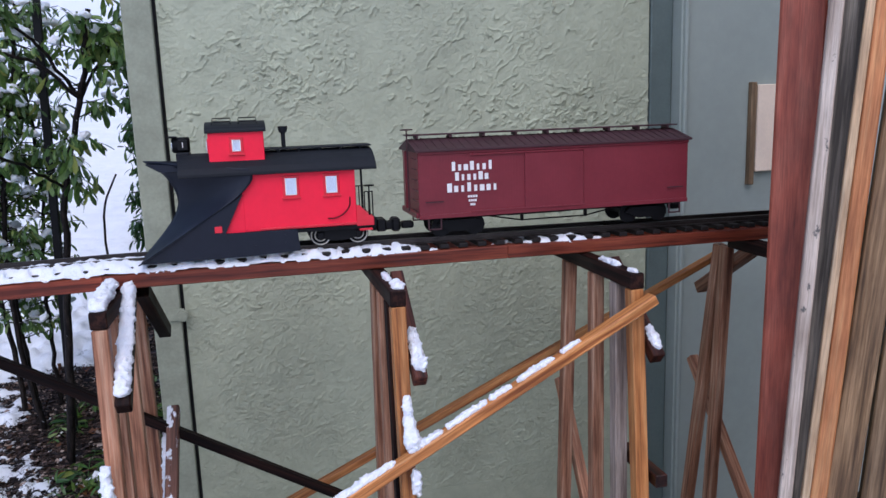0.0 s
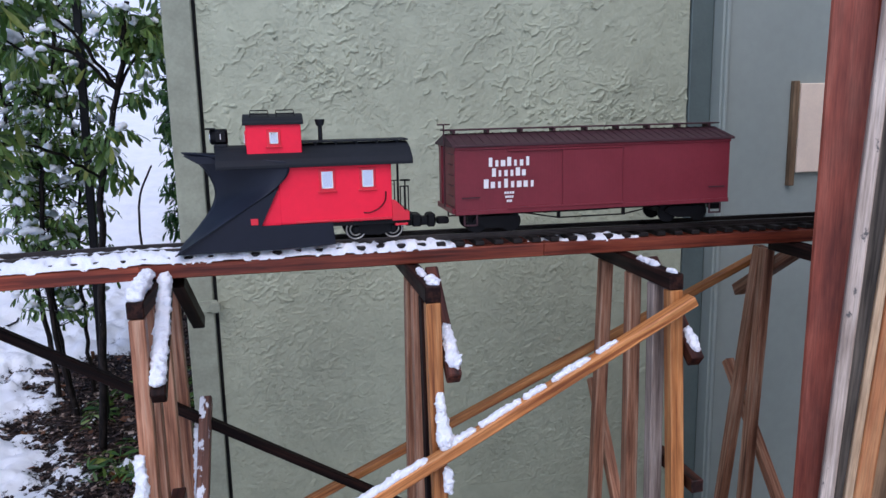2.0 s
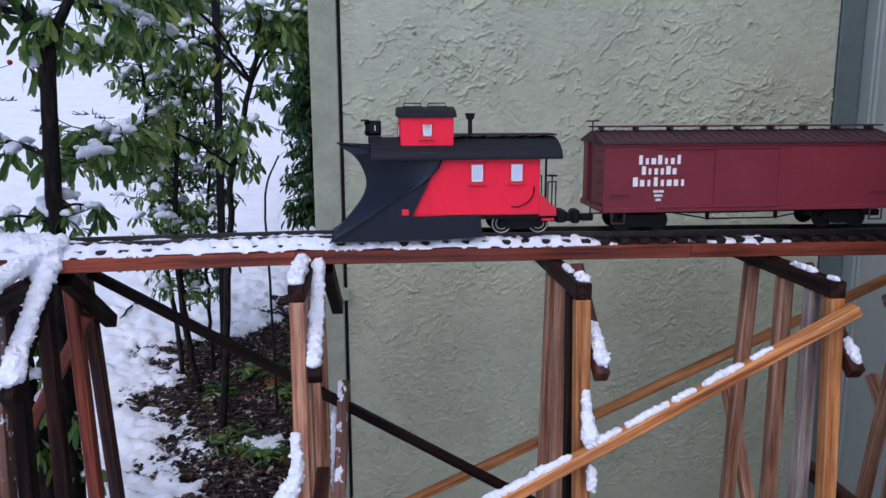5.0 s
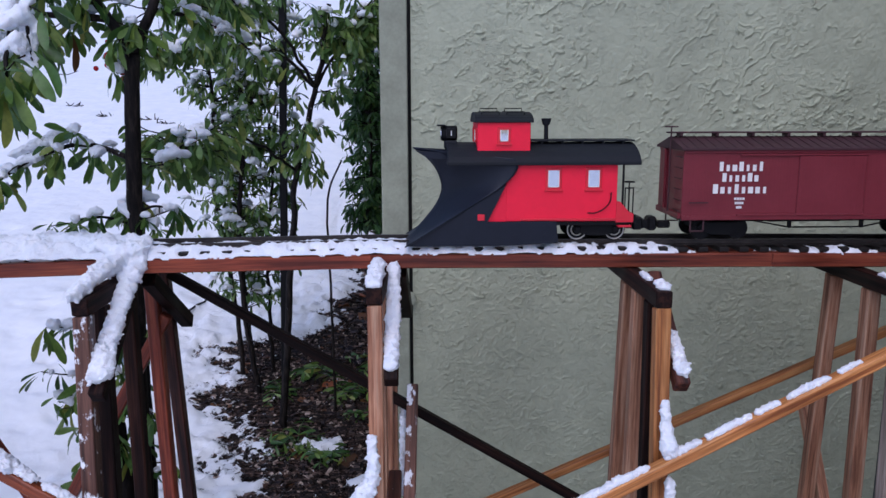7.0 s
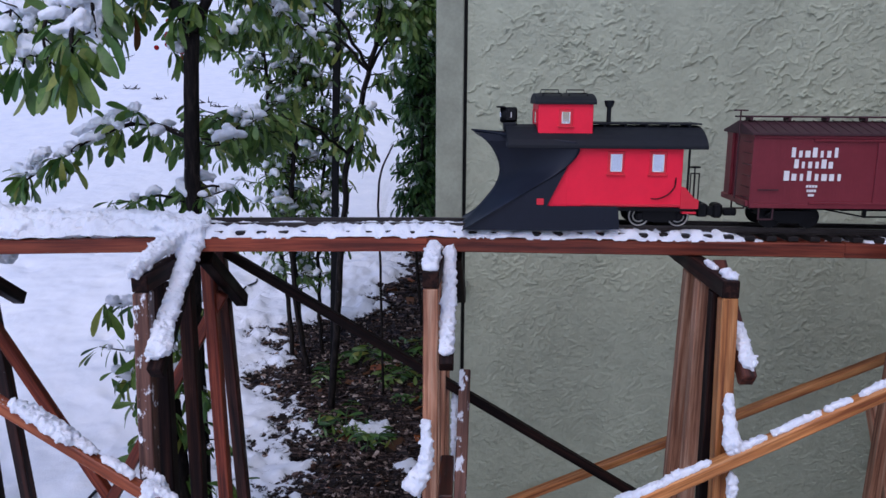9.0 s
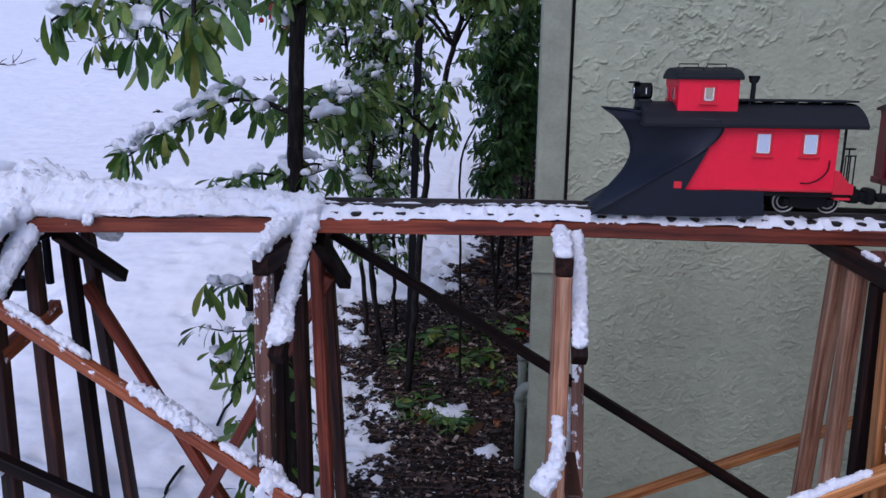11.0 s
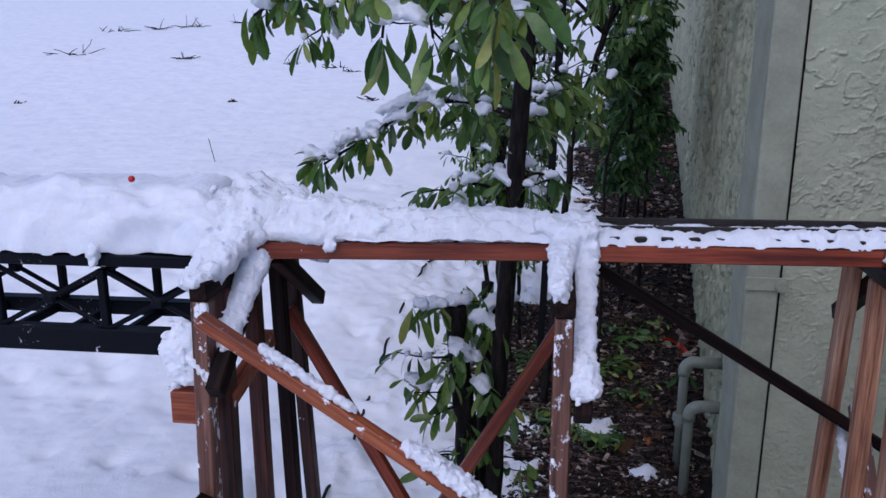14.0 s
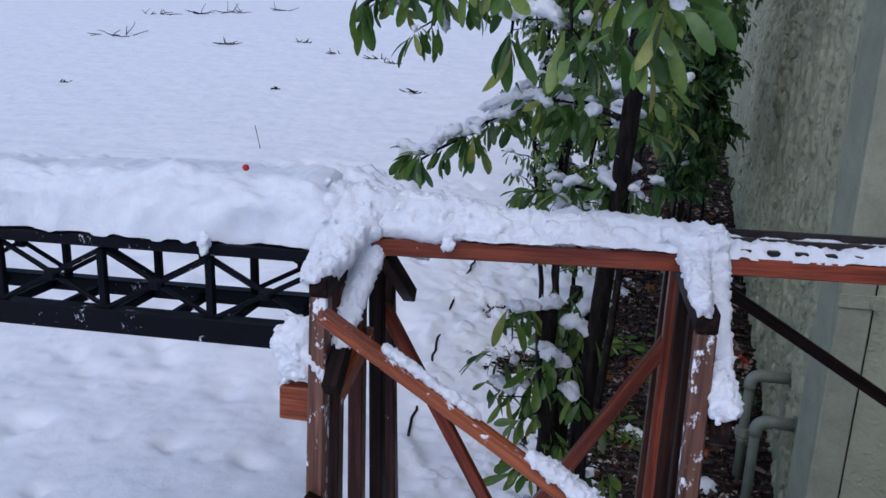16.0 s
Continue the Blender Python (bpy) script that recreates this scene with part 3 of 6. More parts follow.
# plain rest of the house: back, far side and roof
def slab(name, outline, z0, z1, mat, label, category):
    bm = bmesh.new()
    low = [bm.verts.new((x, y, z0)) for x, y in outline]
    top = [bm.verts.new((x, y, z1)) for x, y in outline]
    n = len(outline)
    bm.faces.new(low)
    bm.faces.new(list(reversed(top)))
    for k in range(n):
        bm.faces.new((low[k], top[k], top[(k + 1) % n], low[(k + 1) % n]))
    bmesh.ops.recalc_face_normals(bm, faces=list(bm.faces))
    return tagged(part(name, bm, mat), label, category, "", "structure")


slab("wall_back", [(side_end.x + 0.01, 9.97), (2.32, 9.97), (2.32, 10.09), (side_end.x + 0.01, 10.09)], -0.3, 2.7, M_STUCCO_SIDE, "plain back wall of the house", "wall")
slab("wall_far_side", [(2.2, 1.85), (2.32, 1.85), (2.32, 9.965), (2.2, 9.965)], -0.3, 2.7, M_STUCCO_SIDE, "plain far side wall of the house", "wall")
slab("roof", [(CORNER_X - 0.02, 1.56), (2.36, 1.53), (2.36, 10.12), (side_end.x - 0.03, 10.12)], 2.72, 2.82, M_ROOF_BLACK, "plain dark roof closing the house", "roof")

# ---- gas pipes on the side wall ----
def side_x(y):
    return CORNER_X + 0.042 + 0.10 * (y - WALL_Y - 0.012)


def gas_pipe(y, x, top, union_z, label):
    p = thing("gas_pipe", (x, y, ground_z(x, y)), label, "pipe", "gas pipes at the wall")
    ctrl = [(x, y, ground_z(x, y) - 0.05), (x, y, top - 0.035), (x, y, top - 0.022)]
    pts = [Vector(c) for c in ctrl]
    for k in range(1, 8):
        a = k / 7 * math.pi / 2
        pts.append(Vector((x + 0.022 * (1 - math.cos(a)), y, top - 0.022 + 0.022 * math.sin(a))))
    xe = side_x(y)
    pts.append(Vector((xe - 0.005, y, top)))
    part("tube", tube_mesh("tube", pts, 0.0115, M_PIPE, 16), M_PIPE, p)
    part("elbow", tube_mesh("elbow", [q for q in pts[1:11]], 0.0145, M_PIPE, 16), M_PIPE, p)
    part("flange", cyl_bm(0.022, 0.020, 0.006, 18, 0.001), M_PIPE, p, "", Matrix.Translation((xe - 0.007, y, top)) @ pose(0, 0, 0, 0, 90))
    if union_z is not None:
        part("union_nut", cyl_bm(0.020, 0.020, 0.022, 8, 0.002), M_PIPE, p, "", Matrix.Translation((x, y, union_z)))
        part("union_collar", cyl_bm(0.0165, 0.0165, 0.012, 16, 0.002), M_PIPE, p, "", Matrix.Translation((x, y, union_z - 0.012)))
    else:
        part("valve", box_bm(0.012, 0.03, 0.010, 0.002), M_PIPE, p, "", Matrix.Translation((x + 0.038, y - 0.012, top - 0.012)))


gas_pipe(2.06, -0.213, 0.215, 0.055, "grey-green painted gas pipe with union, bent into the wall")
gas_pipe(1.93, -0.218, 0.157, None, "grey-green painted gas pipe with small valve, bent into the wall")

# ---- trestle ----
def grade(x):
    """Underside of the long red stringer."""
    return float(np.interp(x, GRADE_X, GRADE_Z))


GRADE_X, GRADE_Z = (-1.6, -0.93, -0.524, -0.2, 0.10, 0.35, 1.4), (0.718, 0.7205, 0.7275, 0.729, 0.7285, 0.7265, 0.716)
TRACK_Y = 1.115


def sway(x):
    """How far the line swings towards the viewer past the second bent."""
    return 0.045 * min(x + 0.2, 0.0)


FRONT_Y = 1.063


FEET = [(0.937, 0.872), (0.985, 0.955), (1.076, 1.062), (1.168, 1.225)]


def bent(x, top, dy, braces="front back", low=True, mats=None, snowy=False, label="", block=None, feet=FEET, cap=(0.928, 1.26), low_line=(1.235, 0.200, 0.90, 0.54), size=0.0185, skew=0.0):
    """A row of leaning posts under a cap, with braces on its face."""
    b = thing("trestle_bent", (x, 1.09 + dy, -0.12), label, "trestle bent", "trestle bents")
    ms = mats or [M_BROWN_WOOD] * 5

    def at(y):
        return x + skew * (y - 0.93) / 0.30
    beam("cap", (at(cap[0]), cap[0] + dy, top - 0.0105), (at(cap[1]), cap[1] + dy, top - 0.0105), 0.020, 0.021, M_WET_WOOD, b)
    for (yt, yb), m in zip(feet, ms):
        beam("post", (at(yt) + 0.001, yb + dy, -0.12), (at(yt), yt + dy, top - 0.022), size, size + 0.001, m, b, (0, 1, 0))
    if "front" in braces:
        beam("sway_brace", (x + 0.0200, 0.908 + dy, top - 0.113), (x + 0.0200, 1.040 + dy, top - 0.004), 0.0175, 0.019, M_WET_WOOD if snowy else M_DARK_RED, b)
    if "back" in braces:
        beam("sway_brace", (at(1.1) + 0.0205, 1.100 + dy, top - 0.014), (at(1.262) + 0.0205, 1.262 + dy, top - 0.120), 0.0185, 0.021, M_WET_WOOD if snowy else M_BROWN_WOOD, b)
    if low:
        a, za, e, ze = low_line
        beam("sway_brace", (at(a) + 0.033, a + dy, top - za), (at(e) + 0.033, e + dy, top - ze), 0.0175, 0.018, M_SNOWY_WOOD if snowy else ms[-1], b)
        if snowy or len(feet) > 3:
            beam("girt", (x + 0.0205, 0.892 + dy, top - 0.280), (x + 0.0205, 1.0 + dy, top - 0.280), 0.0175, 0.018, M_DARK_RED, b)
    if block:
        beam("sway_brace", (x + 0.002, 0.985, 0.566), (x + 0.002, 1.120, 0.594), 0.016, 0.022, M_ORANGE_RED, b)
        beam("block", (x - 0.050, 0.964, block), (x - 0.010, 0.964, block), 0.020, 0.038, M_ORANGE_RED, b)
    return b


BX = {"Y": -0.905, "Z": -0.529, "A": -0.190, "B": 0.158, "C": 0.476, "D": 0.772}
BY = {"Y": 0.012, "Z": -0.006, "A": 0.026, "B": 0.0, "C": -0.016, "D": -0.01}
DR = M_DARK_RED
FEET5 = [(0.937, 0.872), (0.985, 0.955), (1.076, 1.076), (1.168, 1.215), (1.222, 1.335)]
R, D_, B_, O_, S_ = M_RED_WOOD, M_WET_WOOD, M_BROWN_WOOD, M_ORANGE_WOOD, M_SNOWY_WOOD
bent(BX["Y"], grade(BX["Y"]) - 0.002, BY["Y"], "front back", False, [S_, DR, DR, D_, DR], True, "wet red and black trestle bent beside the bridge, heaped with snow", 0.569, [(0.937, 0.872), (0.982, 0.952), (1.068, 1.066), (1.153, 1.190), (1.203, 1.300)], (0.928, 1.235))
bent(BX["Z"], grade(BX["Z"]) - 0.002, BY["Z"], "front back", False, [S_, D_, D_, R, DR], True, "dark wet wooden trestle bent with snow on its braces", None, FEET5)
bent(BX["A"], grade(BX["A"]) - 0.002, BY["A"], "front back", True, [B_, B_, B_, B_, B_], True, "brown wooden trestle bent with snow on cap and brace", None, FEET, (0.928, 1.225), (1.187, 0.221, 0.85, 0.56), 0.0185, 0.013)
bent(BX["B"], grade(BX["B"]) - 0.002, BY["B"], "front", False, [O_, D_, B_, B_], False, "brown wooden trestle bent with a little snow", None, [(0.937, 0.872), (0.972, 0.945), (1.030, 1.050), (1.083, 1.160)])
bent(BX["C"], grade(BX["C"]) - 0.002, BY["C"], "front", True, [O_, M_PALE_WOOD, B_, B_], False, "brown wooden trestle bent with spread posts", None, [(0.937, 0.872), (0.982, 0.965), (1.052, 1.045), (1.145, 1.20)], (0.928, 1.2), (1.262, 0.262, 1.03, 0.645))
bent(BX["D"], grade(BX["D"]) - 0.002, BY["D"], "back", True, [B_, B_, B_], False, "brown wooden trestle bent close to the lumber", None, [(1.155, 1.20), (1.172, 1.30)], (0.95, 1.14), (1.30, 0.268, 1.04, 0.57))

# stringers under the track, joined over the bents
spans = [BX["Y"] + 0.02, BX["Z"] + 0.003, BX["D"] + 0.6]
for a, b in zip(spans[:-1], spans[1:]):
    for k, y in enumerate((FRONT_Y + 0.0095, TRACK_Y + 0.045)):
        cuts = [a] + [v for v in (-0.2, 0.35) if a < v < b] + [b]
        for c0, c1 in zip(cuts[:-1], cuts[1:]):
            s = beam("stringer", (c0, y + sway(c0), grade(c0) + 0.0095), (c1, y + sway(c1), grade(c1) + 0.0095), 0.019, 0.019, M_RED_WOOD)
            tagged(s, "long red-stained wooden stringer under the track", "stringer", "track stringers")

# long diagonal braces between the bents
def brace(p0, p1, mat, label, w=0.020, h=0.022):
    s = beam("diagonal_brace", p0, p1, w, h, mat)
    return tagged(s, label, "brace", "diagonal trestle braces")


brace((-0.16, 0.893, 0.354), (0.492, 0.897, 0.6925), M_ORANGE_WOOD, "orange cedar diagonal brace with a ridge of snow", 0.018, 0.0140)
brace((-0.25, 1.24, 0.186), (0.82, 1.222, 0.673), M_ORANGE_WOOD, "orange cedar diagonal brace behind the posts", 0.016, 0.0125)
brace((-0.512, 1.19, 0.699), (0.42, 1.19, 0.136), M_WET_WOOD, "thin dark wet diagonal brace", 0.014, 0.0140)
brace((-0.890, 0.910, 0.692), (-0.36, 0.880, 0.366), M_ORANGE_RED, "wet orange-red diagonal brace patched with snow", 0.016, 0.0140)
brace((-0.905, 1.20, 0.606), (-0.60, 1.20, 0.057), M_RED_WOOD, "wet red diagonal brace behind the posts", 0.016, 0.017)
brace((-0.512, 1.17, 0.639), (-0.85, 1.17, 0.0475), M_RED_WOOD, "wet red diagonal brace behind the posts", 0.016, 0.017)
brace((-0.910, 0.908, 0.486), (-0.36, 0.895, 0.261), M_WET_WOOD, "dark wet diagonal brace low on the trestle", 0.015, 0.016)

# ---- track: ties and rails ----
track = thing("track", (0, TRACK_Y, 0.745), "black garden railway track on brown plastic ties", "track")
tie_me = mesh_from(box_bm(0.0135, 0.090, 0.007, 0.001), M_TRACK, False, "tie")
x = -1.52
while x < 1.1:
    if x < -1.0:
        x += 0.0282
        continue
    part("tie", tie_me, M_TRACK, track, "", Matrix.Translation((x, TRACK_Y + sway(x), grade(x) + 0.0192 + 0.0035)))
    x += 0.0282
for y in (-0.0225, 0.0225):
    for c0, c1 in ((-1.02, -0.93), (-0.93, -0.524), (-0.524, -0.2), (-0.2, 0.10), (0.10, 0.35), (0.35, 1.1)):
        bm = bmesh.new()
        prof = [(-0.004, 0), (0.004, 0), (0.004, 0.0012), (0.001, 0.002), (0.001, 0.0055), (0.0019, 0.0062), (0.0019, 0.0083), (-0.0019, 0.0083), (-0.0019, 0.0062), (-0.001, 0.0055), (-0.001, 0.002), (-0.004, 0.0012)]
        rows = [[bm.verts.new((c, TRACK_Y + sway(c) + y + p, grade(c) + 0.0262 + q)) for p, q in prof] for c in (c0, c1)]
        for k in range(len(prof)):
            bm.faces.new((rows[0][k], rows[0][(k + 1) % 12], rows[1][(k + 1) % 12], rows[1][k]))
        part("rail", bm, M_RAIL, track)

# ---- black lattice bridge ----
def lattice_bridge():
    g = thing("truss_bridge", (-1.3, 1.08, 0.60), "wet black lattice girder bridge for the model railway", "bridge")
    x0, x1 = -1.62, -0.935
    for y, hide in ((1.028, False), (1.150, True)):
        beam("top_chord", (x0, y, 0.709), (x1, y, 0.717), 0.018, 0.014, M_BRIDGE, g)
        beam("bottom_chord", (x0, y, 0.610), (x1 - 0.03, y, 0.6175), 0.020, 0.020 if hide else 0.030, M_BRIDGE, g)
        xs = [-0.9295 - 0.139 * k for k in range(6)]
        for c in xs:
            if c > x0:
                beam("upright", (c, y, 0.618), (c, y, 0.704), 0.009, 0.010, M_BRIDGE, g, (1, 0, 0))
        for a, b in zip(xs[1:], xs[:-1]):
            if b > x0:
                beam("lattice_bar", (a, y - 0.003, 0.628), (b, y - 0.003, 0.702), 0.005, 0.0062, M_BRIDGE, g)
                beam("lattice_bar", (a, y + 0.003, 0.702), (b, y + 0.003, 0.628), 0.005, 0.0062, M_BRIDGE, g)
                part("gusset", box_bm(0.017, 0.0125, 0.014, 0.003), M_BRIDGE, g, "", Matrix.Translation(((a + b) / 2, y, 0.665)))
    beam("floor_beam", (x0, 1.088, 0.710), (x1, 1.088, 0.7165), 0.098, 0.008, M_BRIDGE, g)
    for k in range(9):
        c = -0.99 - 0.075 * k
        beam("cross_beam", (c, 1.036, 0.612), (c, 1.142, 0.612), 0.010, 0.012, M_BRIDGE, g)


lattice_bridge()

# unseen board screen past the lumber, added to darken the right side
fn = part("fence_side", box_bm(0.03, 3.4, 2.5, 0.004), M_GREY_WOOD, None, "", Matrix.Translation((1.45, -0.35, 1.1)))
tagged(fn, "unseen weathered board screen, added to cut light from the right", "fence", "", "structure")

# ---- the train ----
SHIFT, LIFT = 0.004, 0.0025


def profile_solid(pts, x0, x1, bevel=0.0):
    """Extrudes a (y, z) outline along x."""
    bm = bmesh.new()
    a = [bm.verts.new((x0, y, z)) for y, z in pts]
    b = [bm.verts.new((x1, y, z)) for y, z in pts]
    n = len(pts)
    bm.faces.new(a)
    bm.faces.new(list(reversed(b)))
    for k in range(n):
        bm.faces.new((a[k], b[k], b[(k + 1) % n], a[(k + 1) % n]))
    bmesh.ops.recalc_face_normals(bm, faces=list(bm.faces))
    if bevel:
        bmesh.ops.bevel(bm, geom=list(bm.edges), offset=bevel, segments=1, affect="EDGES")
    return bm


def arc_roof(half, eave, crown, thick, n=12):
    top = [(half * math.sin(a), eave + (crown - eave) * (math.cos(a) - math.cos(1.15)) / (1 - math.cos(1.15))) for a in np.linspace(-1.15, 1.15, n + 1)]
    s = half / math.sin(1.15) / half
    top = [(y * s, z) for y, z in top]
    return top + [(top[-1][0], eave - thick), (top[0][0], eave - thick)]


def plate(pts, y, thick):
    """Extrudes an (x, z) outline along y."""
    bm = bmesh.new()
    a = [bm.verts.new((x, y - thick / 2, z)) for x, z in pts]
    b = [bm.verts.new((x, y + thick / 2, z)) for x, z in pts]
    n = len(pts)
    bm.faces.new(a)
    bm.faces.new(list(reversed(b)))
    for k in range(n):
        bm.faces.new((a[k], b[k], b[(k + 1) % n], a[(k + 1) % n]))
    bmesh.ops.recalc_face_normals(bm, faces=list(bm.faces))
    return bm


def torus_bm(r, t, n=24, m=8, axis_m=None):
    bm = bmesh.new()
    rings = []
    for i in range(n):
        a = 2 * math.pi * i / n
        rings.append([bm.verts.new(((r + t * math.cos(2 * math.pi * k / m)) * math.cos(a), (r + t * math.cos(2 * math.pi * k / m)) * math.sin(a), t * math.sin(2 * math.pi * k / m))) for k in range(m)])
    for i in range(n):
        for k in range(m):
            bm.faces.new((rings[i][k], rings[(i + 1) % n][k], rings[(i + 1) % n][(k + 1) % m], rings[i][(k + 1) % m]))
    if axis_m:
        bm.transform(axis_m)
    return bm


def wheelset(parent, x, y0, zc, r, rim_mat, hub_mat):
    zc += LIFT
    ax = cyl_bm(0.002, 0.002, 0.056, 10)
    part("axle", ax, M_IRON, parent, "", Matrix.Translation((x, y0 + 0.028, zc)) @ pose(0, 0, 0, 90))
    for sgn in (-1, 1):
        at = Matrix.Translation((x, y0 + sgn * 0.0235, zc)) @ pose(0, 0, 0, 90)
        w = part("wheel", cyl_bm(r - 0.0012, r, 0.006, 28, 0.0006), M_IRON, parent, "", at)
        face = Matrix.Translation((x, y0 + sgn * 0.0235 + (-0.0062 if sgn < 0 else 0.0002), zc)) @ pose(0, 0, 0, 90)
        if rim_mat:
            part("rim", torus_bm(r - 0.0020, 0.0011), rim_mat, w, "bright metal rim", face, True)
            part("inner_ring", torus_bm(r * 0.52, 0.0010), rim_mat, w, "", face, True)
            part("hub", cyl_bm(r * 0.22, r * 0.18, 0.003, 14), hub_mat, w, "brass hub", face)


def plow_caboose():
    cy = TRACK_Y
    z0 = 0.757
    c = thing("snow_plow_caboose", (0.0 + SHIFT, cy, z0), "bright red model caboose with a black wedge snow plow", "model train")
    T = Matrix.Translation((SHIFT, 0, LIFT))

    def add(name, bm, mat, label="", m=None, smooth=False, parent=None):
        return part(name, bm, mat, parent or c, label, T @ (m or Matrix()), smooth)
    # body and frame
    body = add("body", box_bm(0.150, 0.100, 0.079, 0.001, 1, (0.053, cy, 0.8285)), M_RED)
    add("sill", box_bm(0.235, 0.094, 0.006, 0.001, 1, (0.030, cy, 0.786)), M_IRON)
    for sgn in (-1, 1):
        add("belt_rail", box_bm(0.130, 0.002, 0.003, 0.0006, 1, (0.063, cy + sgn * 0.0506, 0.7915)), M_RED_PLAIN)
    # roof
    roof = arc_roof(0.059, 0.8695, 0.8935, 0.0045)
    add("roof", profile_solid([(y + cy, z) for y, z in roof], -0.100, 0.157, 0.0006), M_ROOF_BLACK, "", None, False)
    add("roof_walk", box_bm(0.150, 0.046, 0.0022, 0.0005, 1, (0.082, cy, 0.8958)), M_ROOF_BLACK)
    for k in range(5):
        add("walk_support", box_bm(0.003, 0.040, 0.004, 0, 1, (0.03 + 0.028 * k, cy, 0.8932)), M_ROOF_BLACK)
    # cupola
    cup = add("cupola", box_bm(0.071, 0.084, 0.050, 0.001, 1, (-0.0245, cy, 0.9005)), M_RED)
    cr = arc_roof(0.046, 0.9245, 0.9345, 0.004, 10)
    add("cupola_roof", profile_solid([(y + cy, z) for y, z in cr], -0.0635, 0.0145, 0.0006), M_ROOF_BLACK)
    for gx in (-0.042, -0.008):
        for gy in (-0.030, 0.030, 0.0):
            zz = 0.936 if gy == 0 else 0.9315
            pts = [(gx - 0.012, cy + gy, zz - 0.001), (gx - 0.0115, cy + gy - 0.001, zz + 0.003), (gx + 0.0115, cy + gy - 0.001, zz + 0.003), (gx + 0.012, cy + gy, zz - 0.001)]
            part("grab_iron", tube_mesh("grab_iron", [T @ Vector(p) for p in pts], 0.0008, M_IRON, 6), M_IRON, c)
    for sgn in (-1, 1):
        for wx in (-0.0245,):
            window(c, T, wx, cy + sgn * 0.042, 0.9035, 0.011, 0.015, sgn)
        for wx in (0.0415, 0.0955):
            window(c, T, wx, cy + sgn * 0.050, 0.8465, 0.0150, 0.0225, sgn)
    for wy in (-0.022, 0.022):
        fr = add("window", box_bm(0.002, 0.014, 0.019, 0.0005, 1, (-0.0608, cy + wy, 0.9035)), M_RED_PLAIN)
        add("pane", box_bm(0.002, 0.009, 0.014, 0, 1, (-0.0616, cy + wy, 0.9035)), M_GLASS, "", None, False, fr)
    # stove pipe
    pipe = add("stove_pipe", cyl_bm(0.0030, 0.0030, 0.028, 14), M_ROOF_BLACK, "", Matrix.Translation((0.0385, cy, 0.890)))
    add("pipe_cap", cyl_bm(0.0050, 0.0072, 0.009, 16, 0.0008), M_ROOF_BLACK, "", Matrix.Translation((0.0385, cy, 0.9165)), False, pipe)
    # headlamp
    add("lamp_bracket", box_bm(0.018, 0.030, 0.012, 0.002, 1, (-0.094, cy, 0.890)), M_ROOF_BLACK)
    lampm = Matrix.Translation((-0.085, cy, 0.9055)) @ pose(0, 0, 0, 0, -90)
    lamp = add("headlamp", cyl_bm(0.0105, 0.0105, 0.022, 20, 0.001), M_IRON, "black headlamp with a white number 1", lampm, True)
    add("lamp_visor", box_bm(0.012, 0.025, 0.0022, 0.0008, 1, (-0.107, cy, 0.9162)), M_IRON, "", None, False, lamp)
    add("lens", cyl_bm(0.0088, 0.0085, 0.0012, 20), M_GLASS, "", Matrix.Translation((-0.1068, cy, 0.9055)) @ pose(0, 0, 0, 0, -90), False, lamp)
    add("number_board", box_bm(0.013, 0.003, 0.0135, 0.0006, 1, (-0.0935, cy - 0.0113, 0.9055)), M_IRON, "", None, False, lamp)
    txt = bpy.data.curves.new("number", "FONT")
    txt.body, txt.size, txt.extrude, txt.align_x, txt.align_y = "1", 0.0105, 0.0002, "CENTER", "CENTER"
    txt.materials.append(M_WHITE)
    num = new("number", txt)
    num.parent = lamp
    num.matrix_basis = rest(lamp).inverted() @ T @ Matrix.Translation((-0.0935, cy - 0.0131, 0.9055)) @ pose(0, 0, 0, 90)
    tagged(num, "white number 1")
    # wedge plow
    prow = [(-0.158, 0.757), (-0.142, 0.7745), (-0.126, 0.793), (-0.113, 0.811), (-0.107, 0.829), (-0.110, 0.846), (-0.1185, 0.862), (-0.131, 0.875), (-0.1465, 0.8855)]
    rim = [(-0.158, 0.757), (-0.128, 0.7755), (-0.098, 0.794), (-0.066, 0.8135), (-0.034, 0.833), (-0.018, 0.846), (-0.009, 0.857), (-0.007, 0.866), (-0.012, 0.8735)]
    rows, cols = 33, 21
    for sgn in (-1, 1):
        verts, faces = [], []
        P = curve_points([(px, 0, pz) for px, pz in prow], rows)
        O = curve_points([(px, 0, pz) for px, pz in rim], rows)
        for i in range(rows):
            v = i / (rows - 1)
            for j in range(cols):
                u = j / (cols - 1)
                q = P[i].lerp(O[i], u)
                dish = math.sin(math.pi * u) * (0.002 + 0.010 * math.sin(math.pi * min(1, v * 1.05)))
                y = sgn * 0.0575 * (1 - (1 - u) ** 1.75)
                verts.append((q.x + dish * 0.9 + SHIFT, cy + y, q.z + LIFT))
        for i in range(rows - 1):
            for j in range(cols - 1):
                f = (i * cols + j, i * cols + j + 1, (i + 1) * cols + j + 1, (i + 1) * cols + j)
                faces.append(f if sgn < 0 else tuple(reversed(f)))
        w = part("plow_blade", pydata_mesh("plow_blade", verts, faces, M_BLACK, True), M_BLACK, c, "black concave plow blade")
        so = w.modifiers.new("thickness", "SOLIDIFY")
        so.thickness, so.offset = 0.0016, -1
        skirt = [(-0.156, 0.757), (-0.128, 0.774), (-0.098, 0.7925), (-0.066, 0.812), (-0.034, 0.8315), (-0.022, 0.840), (-0.047, 0.7895), (0.046, 0.7895), (0.049, 0.760), (-0.02, 0.757)]
